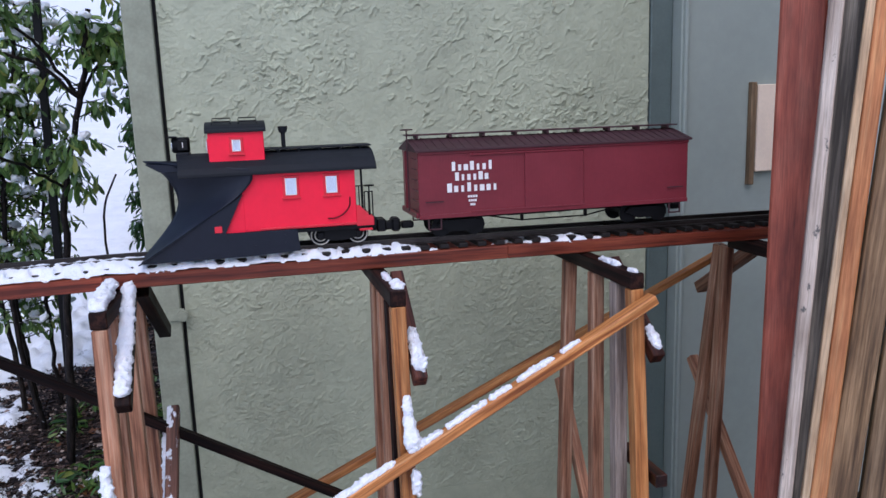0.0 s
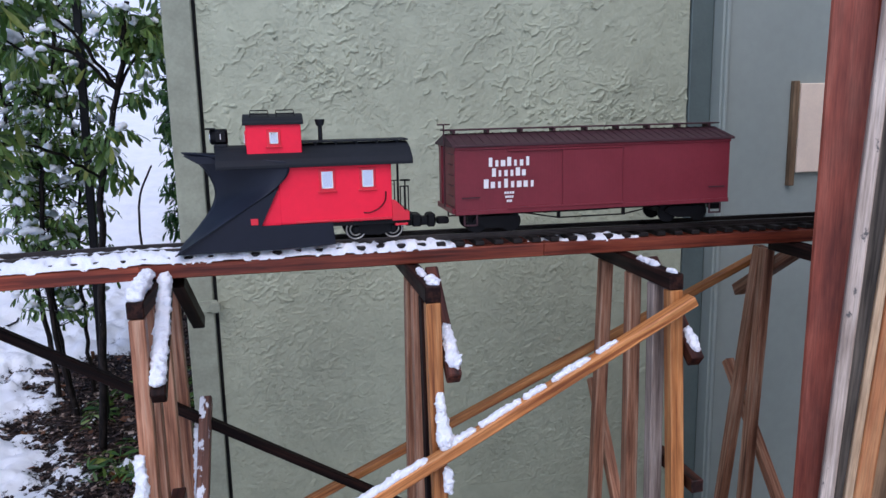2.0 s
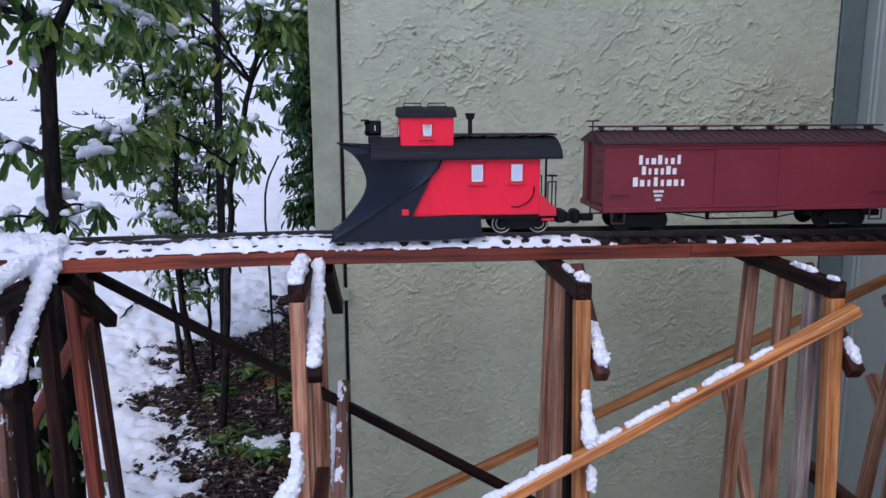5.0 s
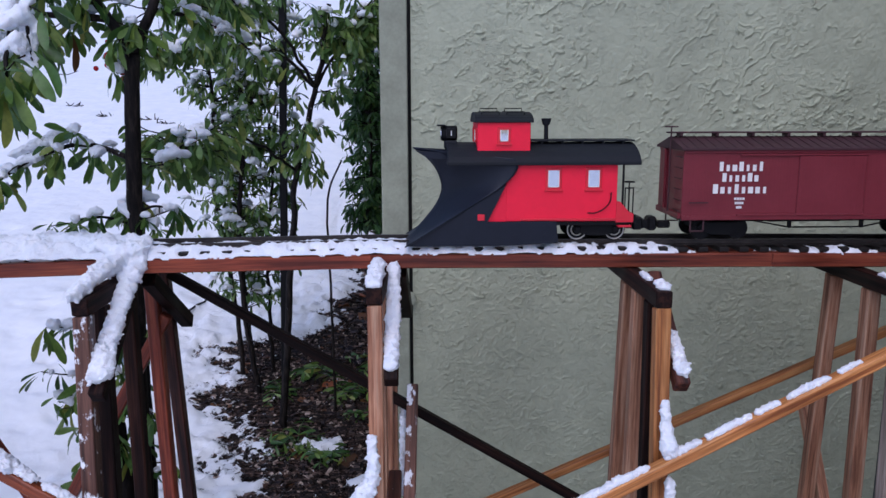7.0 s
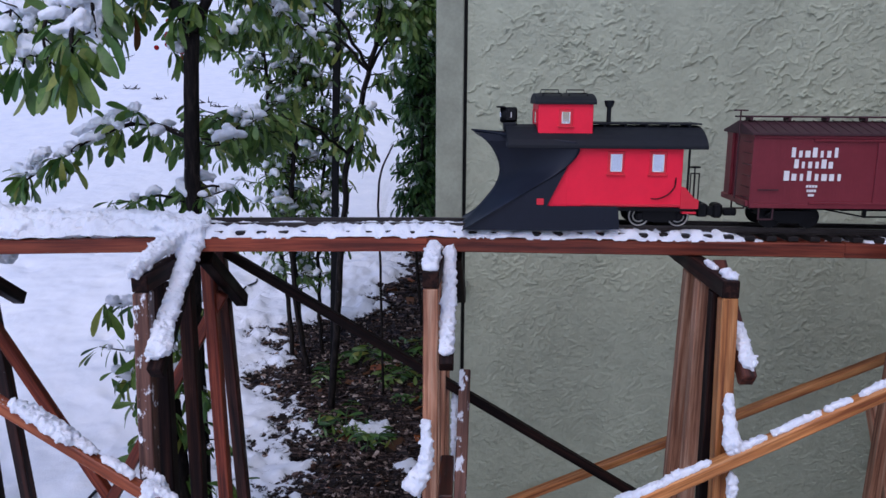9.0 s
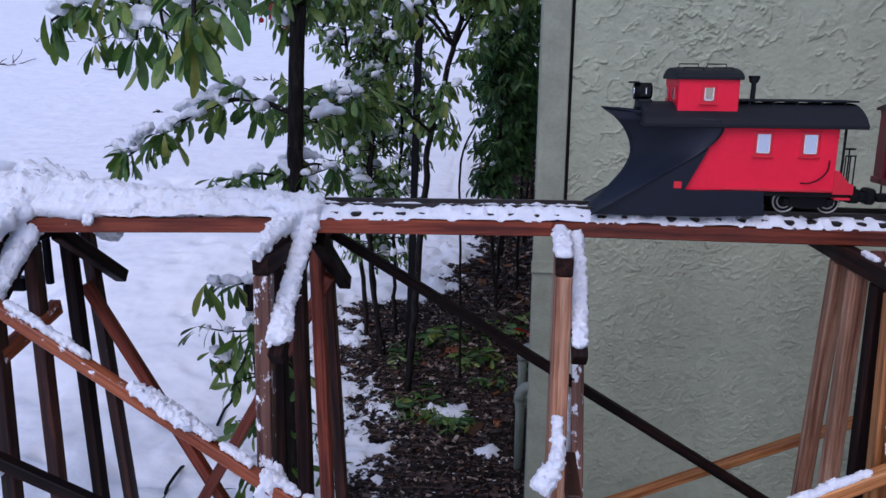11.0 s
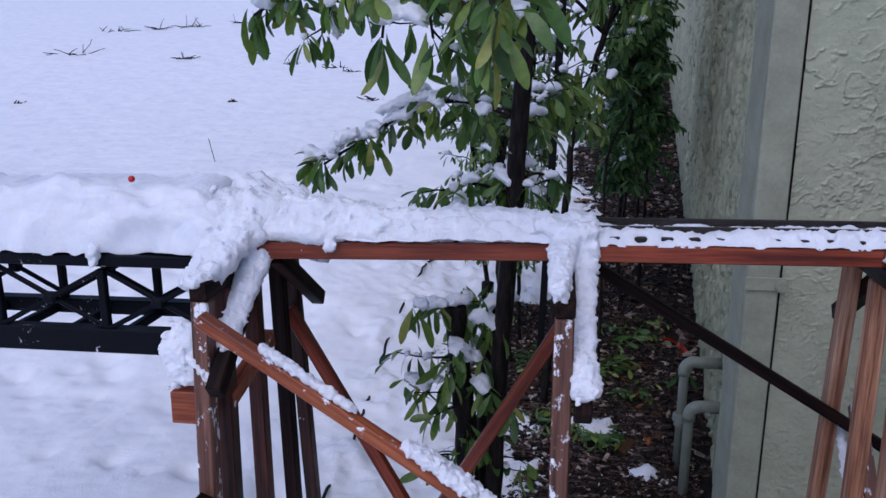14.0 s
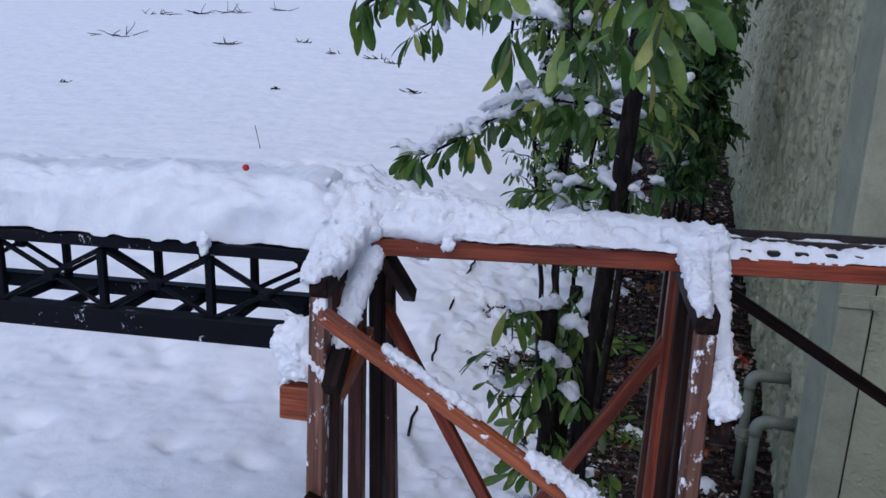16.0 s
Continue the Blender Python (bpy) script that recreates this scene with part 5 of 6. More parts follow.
snow_group("snow_roll", [
    ([(bx + 0.0, 1.05, z + 0.012), (bx, 0.99, z + 0.009), (bx - 0.001, 0.935, z + 0.004)], [0.011, 0.0135, 0.0135]),
    ([(bx + 0.021, 1.045, z + 0.008), (bx + 0.021, 0.975, z - 0.042), (bx + 0.020, 0.912, z - 0.094)], [0.012, 0.0125, 0.0125]),
], "ridge of snow on the cap and brace of the bent", BY["A"])
snow_group("snow_clump", [
    ([(bx - 0.004, 0.888, z - 0.175), (bx - 0.002, 0.876, z - 0.215), (bx - 0.018, 0.875, z - 0.250)], [0.008, 0.011, 0.018]),
    ([(bx + 0.030, 1.20, z - 0.248), (bx + 0.030, 1.155, z - 0.295), (bx + 0.030, 1.10, z - 0.358)], [0.005, 0.0075, 0.006]),
], "clumps of snow stuck to the posts", BY["A"])
bx, z = BX["B"], ct["B"]
snow_group("snow_clump", [
    ([(bx + 0.004, 0.965, z + 0.002), (bx + 0.004, 0.938, z + 0.001)], [0.007, 0.009]),
    ([(bx + 0.0, 1.02, z + 0.002), (bx + 0.0, 0.99, z + 0.001)], [0.003, 0.003]),
    ([(bx + 0.021, 0.955, z - 0.060), (bx + 0.021, 0.912, z - 0.094)], [0.0075, 0.0115]),
    ([(bx + 0.003, 0.916, z - 0.135), (bx + 0.003, 0.905, z - 0.165), (bx + 0.006, 0.897, z - 0.188)], [0.007, 0.009, 0.014]),
    ([(bx + 0.006, 0.893, z - 0.225), (bx + 0.006, 0.890, z - 0.250)], [0.009, 0.007]),
], "clumps of snow stuck to the bent and its brace", BY["B"])
bx, z = BX["C"], ct["C"]
snow_group("snow_clump", [
    ([(bx + 0.0, 1.035, z + 0.001), (bx + 0.0, 0.985, z + 0.001)], [0.004, 0.006]),
    ([(bx + 0.0, 0.950, z + 0.001), (bx + 0.002, 0.935, z + 0.001)], [0.003, 0.003]),
    ([(bx + 0.021, 0.935, z - 0.077), (bx + 0.021, 0.912, z - 0.095)], [0.006, 0.008]),
], "scraps of snow on the bent's cap and brace", BY["C"])


def along(p0, p1, f, dz):
    return tuple(Vector(p0).lerp(Vector(p1), f) + Vector((0, 0, dz)))


rolls = []
p0, p1 = (-0.16, 0.893, 0.354), (0.492, 0.897, 0.6925)
for a, b, r in ((0.34, 0.455, 0.0085), (0.49, 0.55, 0.007), (0.565, 0.64, 0.006), (0.65, 0.69, 0.005), (0.71, 0.78, 0.0055), (0.27, 0.35, 0.010), (0.12, 0.26, 0.010), (0.80, 0.835, 0.003)):
    r *= 0.78
    rolls.append(([along(p0, p1, a, 0.0095), along(p0, p1, (a + b) / 2, 0.0100), along(p0, p1, b, 0.0090)], [r * 0.8, r, r * 0.7]))
snow_group("snow_ridge", rolls, "broken ridge of snow along the orange brace")
rolls = []
p0, p1 = (-0.890, 0.910, 0.692), (-0.36, 0.880, 0.366)
for a, b, r in ((0.12, 0.22, 0.006), (0.22, 0.30, 0.006), (0.40, 0.47, 0.014), (0.46, 0.53, 0.017), (0.53, 0.575, 0.008), (0.60, 0.66, 0.006), (0.69, 0.76, 0.008), (0.78, 0.90, 0.010)):
    rolls.append(([along(p0, p1, a, 0.013), along(p0, p1, (a + b) / 2, 0.014), along(p0, p1, b, 0.013)], [r * 0.8, r, r * 0.8]))
snow_group("snow_ridge", rolls, "patches of snow along the orange-red brace")
snow_group("snow_drip", [([(-0.788, 1.030, 0.748), (-0.788, 1.024, 0.739)], [0.006, 0.0085]), ([(-1.065, 1.012, 0.732), (-1.065, 1.008, 0.716)], [0.010, 0.0085])], "small drips of snow hanging over the stringer")
snow_group("snow_clump", [([(BX["Y"] + 0.045, 1.16, ct["Y"] + 0.004), (BX["Y"] + 0.050, 1.20, ct["Y"] - 0.035)], [0.026, 0.022])], "snow wedged behind the bent")


# ---- plants ----
def leaf_template(length, width, bend=0.25, fold=0.25):
    """An obovate leaf along +x from its stalk at the origin."""
    rows = [(0.0, 0.03), (0.16, 0.16), (0.4, 0.36), (0.64, 0.5), (0.84, 0.44), (0.96, 0.22), (1.0, 0.02)]
    verts, faces = [], []
    for u, w in rows:
        z = -bend * length * u * u
        verts += [(u * length, -w * width, z + fold * w * width), (u * length, 0, z), (u * length, w * width, z + fold * w * width)]
    for i in range(len(rows) - 1):
        a = i * 3
        faces += [(a, a + 3, a + 4, a + 1), (a + 1, a + 4, a + 5, a + 2)]
    return np.array(verts), faces


LEAVES = [leaf_template(1, 0.31, 0.2, 0.3), leaf_template(1, 0.26, 0.4, 0.15), leaf_template(1, 0.34, 0.1, 0.4), leaf_template(1, 0.28, 0.55, 0.2)]


def leaf_pose(p, direction, rnd):
    d = Vector(direction).normalized()
    m = d.to_track_quat("X", "Z").to_matrix().to_4x4()
    return Matrix.Translation(p) @ m @ pose(0, 0, 0, rnd.uniform(-70, 70))


class Foliage:
    def __init__(self):
        self.v, self.f, self.n, self.places = [], [], 0, []

    def add(self, p, direction, size, rnd):
        t, faces = LEAVES[rnd.randrange(4)]
        m = np.array(leaf_pose(p, direction, rnd))
        w = t * size
        q = w @ m[:3, :3].T + m[:3, 3]
        self.v.append(q)
        self.f += [tuple(i + self.n for i in f) for f in faces]
        self.n += len(t)
        self.places.append(Vector(p))

    def mesh(self, name, mat):
        return pydata_mesh(name, np.concatenate(self.v), self.f, mat, True)


def rosette(fol, p, axis, count, size, droop, rnd):
    for k in range(count):
        d = Vector(axis) * rnd.uniform(0.1, 0.8) + Vector((rnd.gauss(0, 1), rnd.gauss(0, 1), rnd.gauss(0, 0.6))).normalized() + Vector((0, 0, -droop * rnd.uniform(0.5, 1.4)))
        fol.add(Vector(p) + Vector((rnd.gauss(0, 1), rnd.gauss(0, 1), rnd.gauss(0, 1))) * size * 0.12, d, size * rnd.uniform(0.6, 1.2), rnd)


def twig_path(p, d, length, sag, rnd, n=7):
    pts, q, v = [Vector(p)], Vector(p), Vector(d).normalized()
    for k in range(n):
        v = (v + Vector((rnd.gauss(0, 0.16), rnd.gauss(0, 0.16), rnd.gauss(0, 0.12) - sag))).normalized()
        q = q + v * length / n
        pts.append(q.copy())
    return pts


def tubes(name, lines, mat, n=6):
    chunks = []
    for pts, r0, r1 in lines:
        me = tube_mesh("t", pts, [r0 + (r1 - r0) * i / (len(pts) - 1) for i in range(len(pts))], mat, n)
        chunks.append(([v.co.copy() for v in me.vertices], [tuple(p.vertices) for p in me.polygons]))
        bpy.data.meshes.remove(me)
    v, f = join_data(chunks)
    return pydata_mesh(name, v, f, mat, True)


def knobbly(pts, amp, seed):
    return [p + noise.noise_vector(p * 22 + Vector((seed, 0, 0))) * amp for p in pts]


def snow_tufts(name, spots, label, rnd, size):
    """Snow lying on leaves and twigs at the given places."""
    rolls = []
    for p in spots:
        s = size * rnd.uniform(0.35, 1.25)
        a = Vector((rnd.uniform(-1, 1), rnd.uniform(-1, 1), rnd.uniform(-0.3, 0.3))) * s * 1.2
        rolls.append(([p - a + Vector((0, 0, s * 0.2)), p + Vector((0, 0, s * 0.45)), p + a + Vector((0, 0, s * 0.1))], [s * 0.55, s * 0.8, s * 0.5]))
    fused_snow(name, rolls, label, len(spots), 0.0030, "stuff", 0.6)


def berries(parent, c, rnd):
    bunch = []
    for k in range(14):
        q = Vector(c) + Vector((rnd.gauss(0, 0.012), rnd.gauss(0, 0.012), rnd.gauss(0, 0.010)))
        bunch.append(([Vector(v) * 0.0042 + q for v in BALL_V], BALL_F))
    v, f = join_data(bunch)
    part("berries", pydata_mesh("berries", v, f, M_BERRY, True), M_BERRY, parent, "bunch of small red berries")


def near_shrub():
    rnd = random.Random(11)
    s = thing("shrub", (-0.63, 1.37, ground_z(-0.63, 1.37)), "broadleaf shrub with dark trunk, glossy green leaves and snow", "shrub")
    trunk = knobbly(curve_points([(-0.632, 1.345, -0.12), (-0.626, 1.335, 0.25), (-0.616, 1.322, 0.52), (-0.599, 1.312, 0.76), (-0.591, 1.308, 0.92), (-0.583, 1.305, 1.025)], 40), 0.003, 1)
    part("trunk", tubes("trunk", [(trunk, 0.0150, 0.0118)], M_BARK, 12), M_BARK, s)
    fork = trunk[-1]
    limbs = [
        ([fork, (-0.596, 1.30, 1.055), (-0.618, 1.295, 1.09), (-0.65, 1.285, 1.14), (-0.68, 1.27, 1.22), (-0.70, 1.26, 1.34)], 0.0090, 0.006),
        ([fork, (-0.568, 1.305, 1.06), (-0.548, 1.31, 1.10), (-0.53, 1.33, 1.19), (-0.51, 1.36, 1.34)], 0.0090, 0.006),
        ([(-0.612, 1.298, 1.08), (-0.70, 1.30, 1.085), (-0.80, 1.285, 1.075), (-0.90, 1.27, 1.035), (-0.955, 1.26, 1.0)], 0.006, 0.002),
        ([(-0.645, 1.287, 1.13), (-0.64, 1.18, 1.14), (-0.625, 1.06, 1.08), (-0.608, 0.975, 1.01), (-0.601, 0.955, 0.965)], 0.0055, 0.002),
        ([(-0.594, 1.31, 0.862), (-0.68, 1.335, 0.885), (-0.76, 1.34, 0.865), (-0.83, 1.335, 0.825), (-0.885, 1.33, 0.79)], 0.0048, 0.0018),
        ([(-0.551, 1.31, 1.095), (-0.53, 1.45, 1.10), (-0.50, 1.60, 1.085), (-0.475, 1.75, 1.05)], 0.0045, 0.0018),
        ([(-0.535, 1.325, 1.16), (-0.51, 1.45, 1.17), (-0.47, 1.60, 1.13)], 0.004, 0.0016),
        ([(-0.598, 1.312, 0.77), (-0.57, 1.32, 0.785), (-0.545, 1.34, 0.775)], 0.003, 0.0012),
        ([(-0.600, 1.312, 0.752), (-0.66, 1.325, 0.765), (-0.71, 1.34, 0.752)], 0.003, 0.0012),
        ([(-0.68, 1.27, 1.22), (-0.80, 1.22, 1.24), (-0.93, 1.18, 1.18), (-1.0, 1.16, 1.10)], 0.005, 0.0018),
        ([(-0.80, 1.285, 1.075), (-0.845, 1.285, 1.03), (-0.862, 1.28, 0.975)], 0.003, 0.0012),
        ([(-0.66, 1.30, 1.13), (-0.71, 1.20, 1.115), (-0.735, 1.12, 1.04), (-0.740, 1.095, 0.965)], 0.0045, 0.0016),
        ([(-0.64, 1.18, 1.14), (-0.615, 1.06, 1.12), (-0.588, 0.985, 1.045), (-0.578, 0.966, 0.995)], 0.004, 0.0016),
        ([(-0.632, 1.10, 1.10), (-0.66, 1.06, 1.06), (-0.675, 1.035, 1.01), (-0.672, 1.04, 0.965)], 0.0035, 0.0015),
        ([(-0.70, 1.26, 1.30), (-0.76, 1.23, 1.22), (-0.79, 1.20, 1.12), (-0.80, 1.18, 1.03)], 0.004, 0.0016),
    ]
    lines = [(knobbly(curve_points(c, 16), 0.003, i + 3), a, b) for i, (c, a, b) in enumerate(limbs)]
    twigs, fol, spots = [], Foliage(), []
    LS = 0.80
    leafy = [(2, 17, 0.052), (3, 10, 0.052), (4, 20, 0.050), (5, 17, 0.046), (6, 12, 0.046), (7, 6, 0.044), (8, 6, 0.044), (9, 8, 0.054), (10, 6, 0.048), (0, 8, 0.05), (1, 13, 0.05), (11, 8, 0.052), (12, 8, 0.052), (13, 6, 0.050), (14, 7, 0.052)]
    for i, count, size in leafy:
        pts = lines[i][0]
        for k in range(count):
            u = (k + 0.8) / count
            q = pts[min(int(u * (len(pts) - 1)), len(pts) - 1)]
            d = Vector((rnd.gauss(0, 0.7), rnd.gauss(0, 0.7), rnd.uniform(-0.5, 0.4)))
            tp = twig_path(q, d, rnd.uniform(0.015, 0.055), 0.05, rnd, 5)
            twigs.append((tp, 0.0014, 0.0007))
            rosette(fol, tp[-1], (tp[-1] - tp[-3]).normalized(), rnd.randint(5, 9), size * LS, 0.9, rnd)
            if rnd.random() < 0.8:
                spots.append(tp[-1] + Vector((0, 0, 0.004)))
        rosette(fol, pts[-1], (pts[-1] - pts[-3]).normalized(), 7, size, 1.0, rnd)
    for ln in lines:
        part("branch", tubes("branch", [ln], M_BARK, 8), M_BARK, s)
    tagged(part("twig_spray", tubes("twig_spray", twigs, M_BARK, 5), M_BARK, s), kind="stuff")
    tagged(part("foliage", fol.mesh("foliage", M_LEAF), M_LEAF, s, "drooping glossy green leaves"), kind="stuff")
    berries(s, (-0.632, 1.34, 1.018), rnd)
    t, faces = LEAVES[1]
    part("dead_leaf", pydata_mesh("dead_leaf", t * 0.052, faces, M_AUTUMN, True), M_AUTUMN, s, "orange-brown dying leaf", leaf_pose((-0.675, 1.31, 1.055), (0.25, -0.1, -1), rnd))
    for i in (2, 3, 4, 5, 5, 6, 9, 11, 12, 14):
        for k in range(10):
            q = lines[i][0][rnd.randrange(3, 15)]
            spots.append(q + Vector((rnd.gauss(0, 0.006), rnd.gauss(0, 0.006), 0.004)))
    for a, b, r in (((-0.85, 1.28, 1.068), (-0.75, 1.29, 1.094), 0.020), ((-0.86, 1.30, 1.0), (-0.85, 1.30, 0.975), 0.014), ((-0.80, 1.336, 0.868), (-0.71, 1.334, 0.892), 0.012), ((-0.525, 1.47, 1.104), (-0.495, 1.63, 1.085), 0.015), ((-0.92, 1.18, 1.19), (-0.82, 1.21, 1.245), 0.020), ((-0.730, 1.14, 1.065), (-0.737, 1.11, 1.02), 0.012), ((-0.51, 1.46, 1.176), (-0.48, 1.57, 1.15), 0.013), ((-0.590, 0.99, 1.04), (-0.579, 0.966, 0.985), 0.011), ((-0.865, 1.30, 0.815), (-0.825, 1.29, 0.840), 0.016), ((-0.655, 1.07, 1.075), (-0.672, 1.04, 1.03), 0.010)):
        fused_snow("snow_clump", [([a, tuple((Vector(a) + Vector(b)) / 2 + Vector((0, 0, 0.006))), b], [r * 0.55, r * 0.82, r * 0.55])], "clump of snow bending a leafy branch", int(abs(a[0]) * 999), 0.0021, "", 0.7)
    snow_tufts("snow_on_shrub", spots, "tufts of snow lying on the shrub's leaves", rnd, 0.0135)


near_shrub()


def stump_shrub():
    rnd = random.Random(23)
    s = thing("shrub_stump", (-0.69, 1.34, ground_z(-0.69, 1.34)), "cut shrub stem with leafy side shoots and a snow cap", "shrub")
    stem = knobbly(curve_points([(-0.672, 1.35, -0.12), (-0.664, 1.345, 0.2), (-0.675, 1.34, 0.4), (-0.690, 1.335, 0.575)], 26), 0.004, 9)
    part("stem", tubes("stem", [(stem, 0.019, 0.0165)], M_BARK, 12), M_BARK, s)
    stem2 = knobbly(curve_points([(-0.655, 1.42, -0.12), (-0.652, 1.42, 0.25), (-0.645, 1.42, 0.59)], 20), 0.004, 19)
    part("stem", tubes("stem", [(stem2, 0.012, 0.010)], M_BARK, 10), M_BARK, s)
    stem3 = knobbly(curve_points([(-0.628, 1.38, -0.12), (-0.630, 1.38, 0.25), (-0.626, 1.37, 0.57)], 20), 0.004, 29)
    part("stem", tubes("stem", [(stem3, 0.011, 0.009)], M_BARK, 10), M_BARK, s)
    fol, twigs, spots = Foliage(), [], []
    for z, dx, dy, ln in ((0.565, -0.6, -0.3, 0.09), (0.55, 0.9, -0.2, 0.07), (0.50, -1, -0.1, 0.10), (0.455, -1, 0.0, 0.085), (0.46, 0.8, -0.5, 0.06), (0.40, -0.7, -0.5, 0.06), (0.36, 0.5, -0.8, 0.05), (0.33, -0.8, -0.4, 0.06), (0.25, 0.9, -0.3, 0.06), (0.20, 0.7, -0.6, 0.06), (0.52, 0.2, -1, 0.05), (0.15, 0.6, -0.6, 0.07), (0.56, 0.2, 0.6, 0.09), (0.22, -0.5, -0.6, 0.05)):
        q = min(stem, key=lambda p: abs(p.z - z))
        tp = twig_path(q, (dx, dy, 0.15), ln, 0.03, rnd, 6)
        twigs.append((tp, 0.0022, 0.0009))
        for k in (2, 4, 6):
            rosette(fol, tp[k], (tp[k] - tp[k - 1]).normalized(), 4, 0.044, 0.9, rnd)
        if z > 0.4:
            spots += [tp[3], tp[5]]
    for k in range(30):
        src = (stem, stem2, stem3)[k % 3]
        q = src[rnd.randrange(len(src) // 4, len(src))]
        ang = rnd.uniform(math.pi * 0.9, math.pi * 1.8)
        tp = twig_path(q, (math.cos(ang), math.sin(ang), 0.2), rnd.uniform(0.03, 0.08), 0.05, rnd, 5)
        twigs.append((tp, 0.0018, 0.0008))
        rosette(fol, tp[-1], (tp[-1] - tp[-2]).normalized(), rnd.randint(3, 5), rnd.uniform(0.038, 0.050), 1.0, rnd)
        rosette(fol, tp[2], (tp[-1] - tp[-2]).normalized(), 2, 0.036, 0.9, rnd)
        if rnd.random() < 0.3:
            spots.append(tp[3])
    tagged(part("twig_spray", tubes("twig_spray", twigs, M_BARK, 5), M_BARK, s), kind="stuff")
    tagged(part("foliage", fol.mesh("foliage", M_LEAF), M_LEAF, s, "glossy green leaves"), kind="stuff")
    snow_tufts("snow_on_shrub", spots + [Vector((-0.69, 1.335, 0.578)), Vector((-0.68, 1.335, 0.582)), Vector((-0.62, 1.36, 0.575)), Vector((-0.64, 1.36, 0.575))], "tufts of snow on the cut shrub stem", rnd, 0.015)


stump_shrub()


def thicket(name, stems, seed, leaf_size, per_stem, mat, label, snow=0.25, spread=0.16, zmin=0.1):
    rnd = random.Random(seed)
    b = stems[0][0][0]
    s = thing(name, (b[0], b[1], ground_z(b[0], b[1])), label, "shrub")
    lines, twigs, fol, spots = [], [], Foliage(), []
    for i, (ctrl, r0, r1) in enumerate(stems):
        pts = knobbly(curve_points(ctrl, 30), 0.008, seed + i)
        lines.append((pts, r0, r1))
        for k in range(per_stem):
            u = rnd.uniform(zmin, 1)
            q = pts[int(u * (len(pts) - 1))]
            ang = rnd.uniform(0, 2 * math.pi)
            d = Vector((math.cos(ang), math.sin(ang), rnd.uniform(-0.1, 0.6)))
            tp = twig_path(q, d, rnd.uniform(0.3, 1.0) * spread, 0.06, rnd, 6)
            twigs.append((tp, 0.0022, 0.0008))
            for j in (2, 3, 4, 5, 6):
                rosette(fol, tp[j], (tp[j] - tp[j - 1]).normalized(), rnd.randint(2, 3), leaf_size, 0.95, rnd)
            if rnd.random() < snow:
                spots.append(tp[rnd.randint(3, 6)])
    for ln in lines:
        part("stem", tubes("stem", [ln], M_BARK, 8), M_BARK, s)
    tagged(part("twig_spray", tubes("twig_spray", twigs, M_BARK, 4), M_BARK, s), kind="stuff")
    tagged(part("foliage", fol.mesh("foliage", mat), mat, s), kind="stuff")
    if spots:
        snow_tufts("snow_on_shrub", spots, "tufts of snow lying among the shrub's leaves", rnd, 0.017)
    return s


def g(x, y):
    return (x, y, ground_z(x, y) - 0.03)


thicket("shrub", [
    ([g(-0.69, 2.57), (-0.71, 2.57, 0.25), (-0.72, 2.56, 0.6), (-0.69, 2.55, 0.9), (-0.72, 2.53, 1.3)], 0.010, 0.005),
    ([g(-0.74, 2.61), (-0.765, 2.61, 0.35), (-0.80, 2.57, 0.7), (-0.78, 2.53, 1.0), (-0.80, 2.49, 1.3)], 0.009, 0.0045),
    ([g(-0.67, 2.50), (-0.71, 2.50, 0.4), (-0.69, 2.50, 0.75), (-0.64, 2.50, 1.0), (-0.60, 2.52, 1.28)], 0.009, 0.0045),
    ([g(-0.65, 2.65), (-0.65, 2.65, 0.4), (-0.62, 2.63, 0.8), (-0.65, 2.61, 1.3)], 0.007, 0.004),
], 31, 0.035, 84, M_LEAF_SMALL, "tall thicket shrub with small green leaves and snow tufts", 0.95, 0.17, 0.30)
thicket("shrub", [
    ([g(-0.56, 2.30), (-0.535, 2.33, 0.3), (-0.511, 2.35, 0.584), (-0.497, 2.35, 0.754), (-0.431, 2.35, 1.0), (-0.385, 2.35, 1.24)], 0.012, 0.007),
    ([(-0.45, 2.35, 0.95), (-0.40, 2.36, 1.06), (-0.33, 2.38, 1.15), (-0.27, 2.4, 1.25)], 0.005, 0.003),
    ([(-0.50, 2.35, 0.76), (-0.56, 2.12, 0.85), (-0.611, 1.86, 0.893), (-0.608, 1.62, 0.872), (-0.603, 1.50, 0.838)], 0.0045, 0.002),
    ([(-0.43, 2.35, 1.0), (-0.55, 2.30, 1.11), (-0.70, 2.22, 1.115), (-0.86, 2.15, 1.09)], 0.0055, 0.0025),
    ([(-0.43, 2.35, 1.0), (-0.50, 2.22, 1.14), (-0.58, 2.05, 1.20), (-0.70, 1.90, 1.19)], 0.0055, 0.0025),
], 37, 0.046, 36, M_LEAF_SMALL, "crooked green-stemmed shrub with sparse drooping leaves", 0.5, 0.14, 0.62)
wall_shrub = thicket("shrub", [
    ([g(-0.31, 3.1), (-0.29, 3.08, 0.5), (-0.32, 3.02, 0.9), (-0.28, 3.0, 1.35)], 0.007, 0.004),
    ([g(-0.30, 2.88), (-0.33, 2.88, 0.4), (-0.30, 2.85, 0.8), (-0.32, 2.86, 1.3)], 0.007, 0.004),
    ([g(-0.30, 3.4), (-0.27, 3.38, 0.6), (-0.30, 3.35, 1.4)], 0.008, 0.004),
], 47, 0.038, 150, M_LEAF_DARK, "dense dark green shrub near the side wall", 0.05, 0.13, 0.46)
berries(wall_shrub, (-0.273, 2.88, 1.215), random.Random(61))
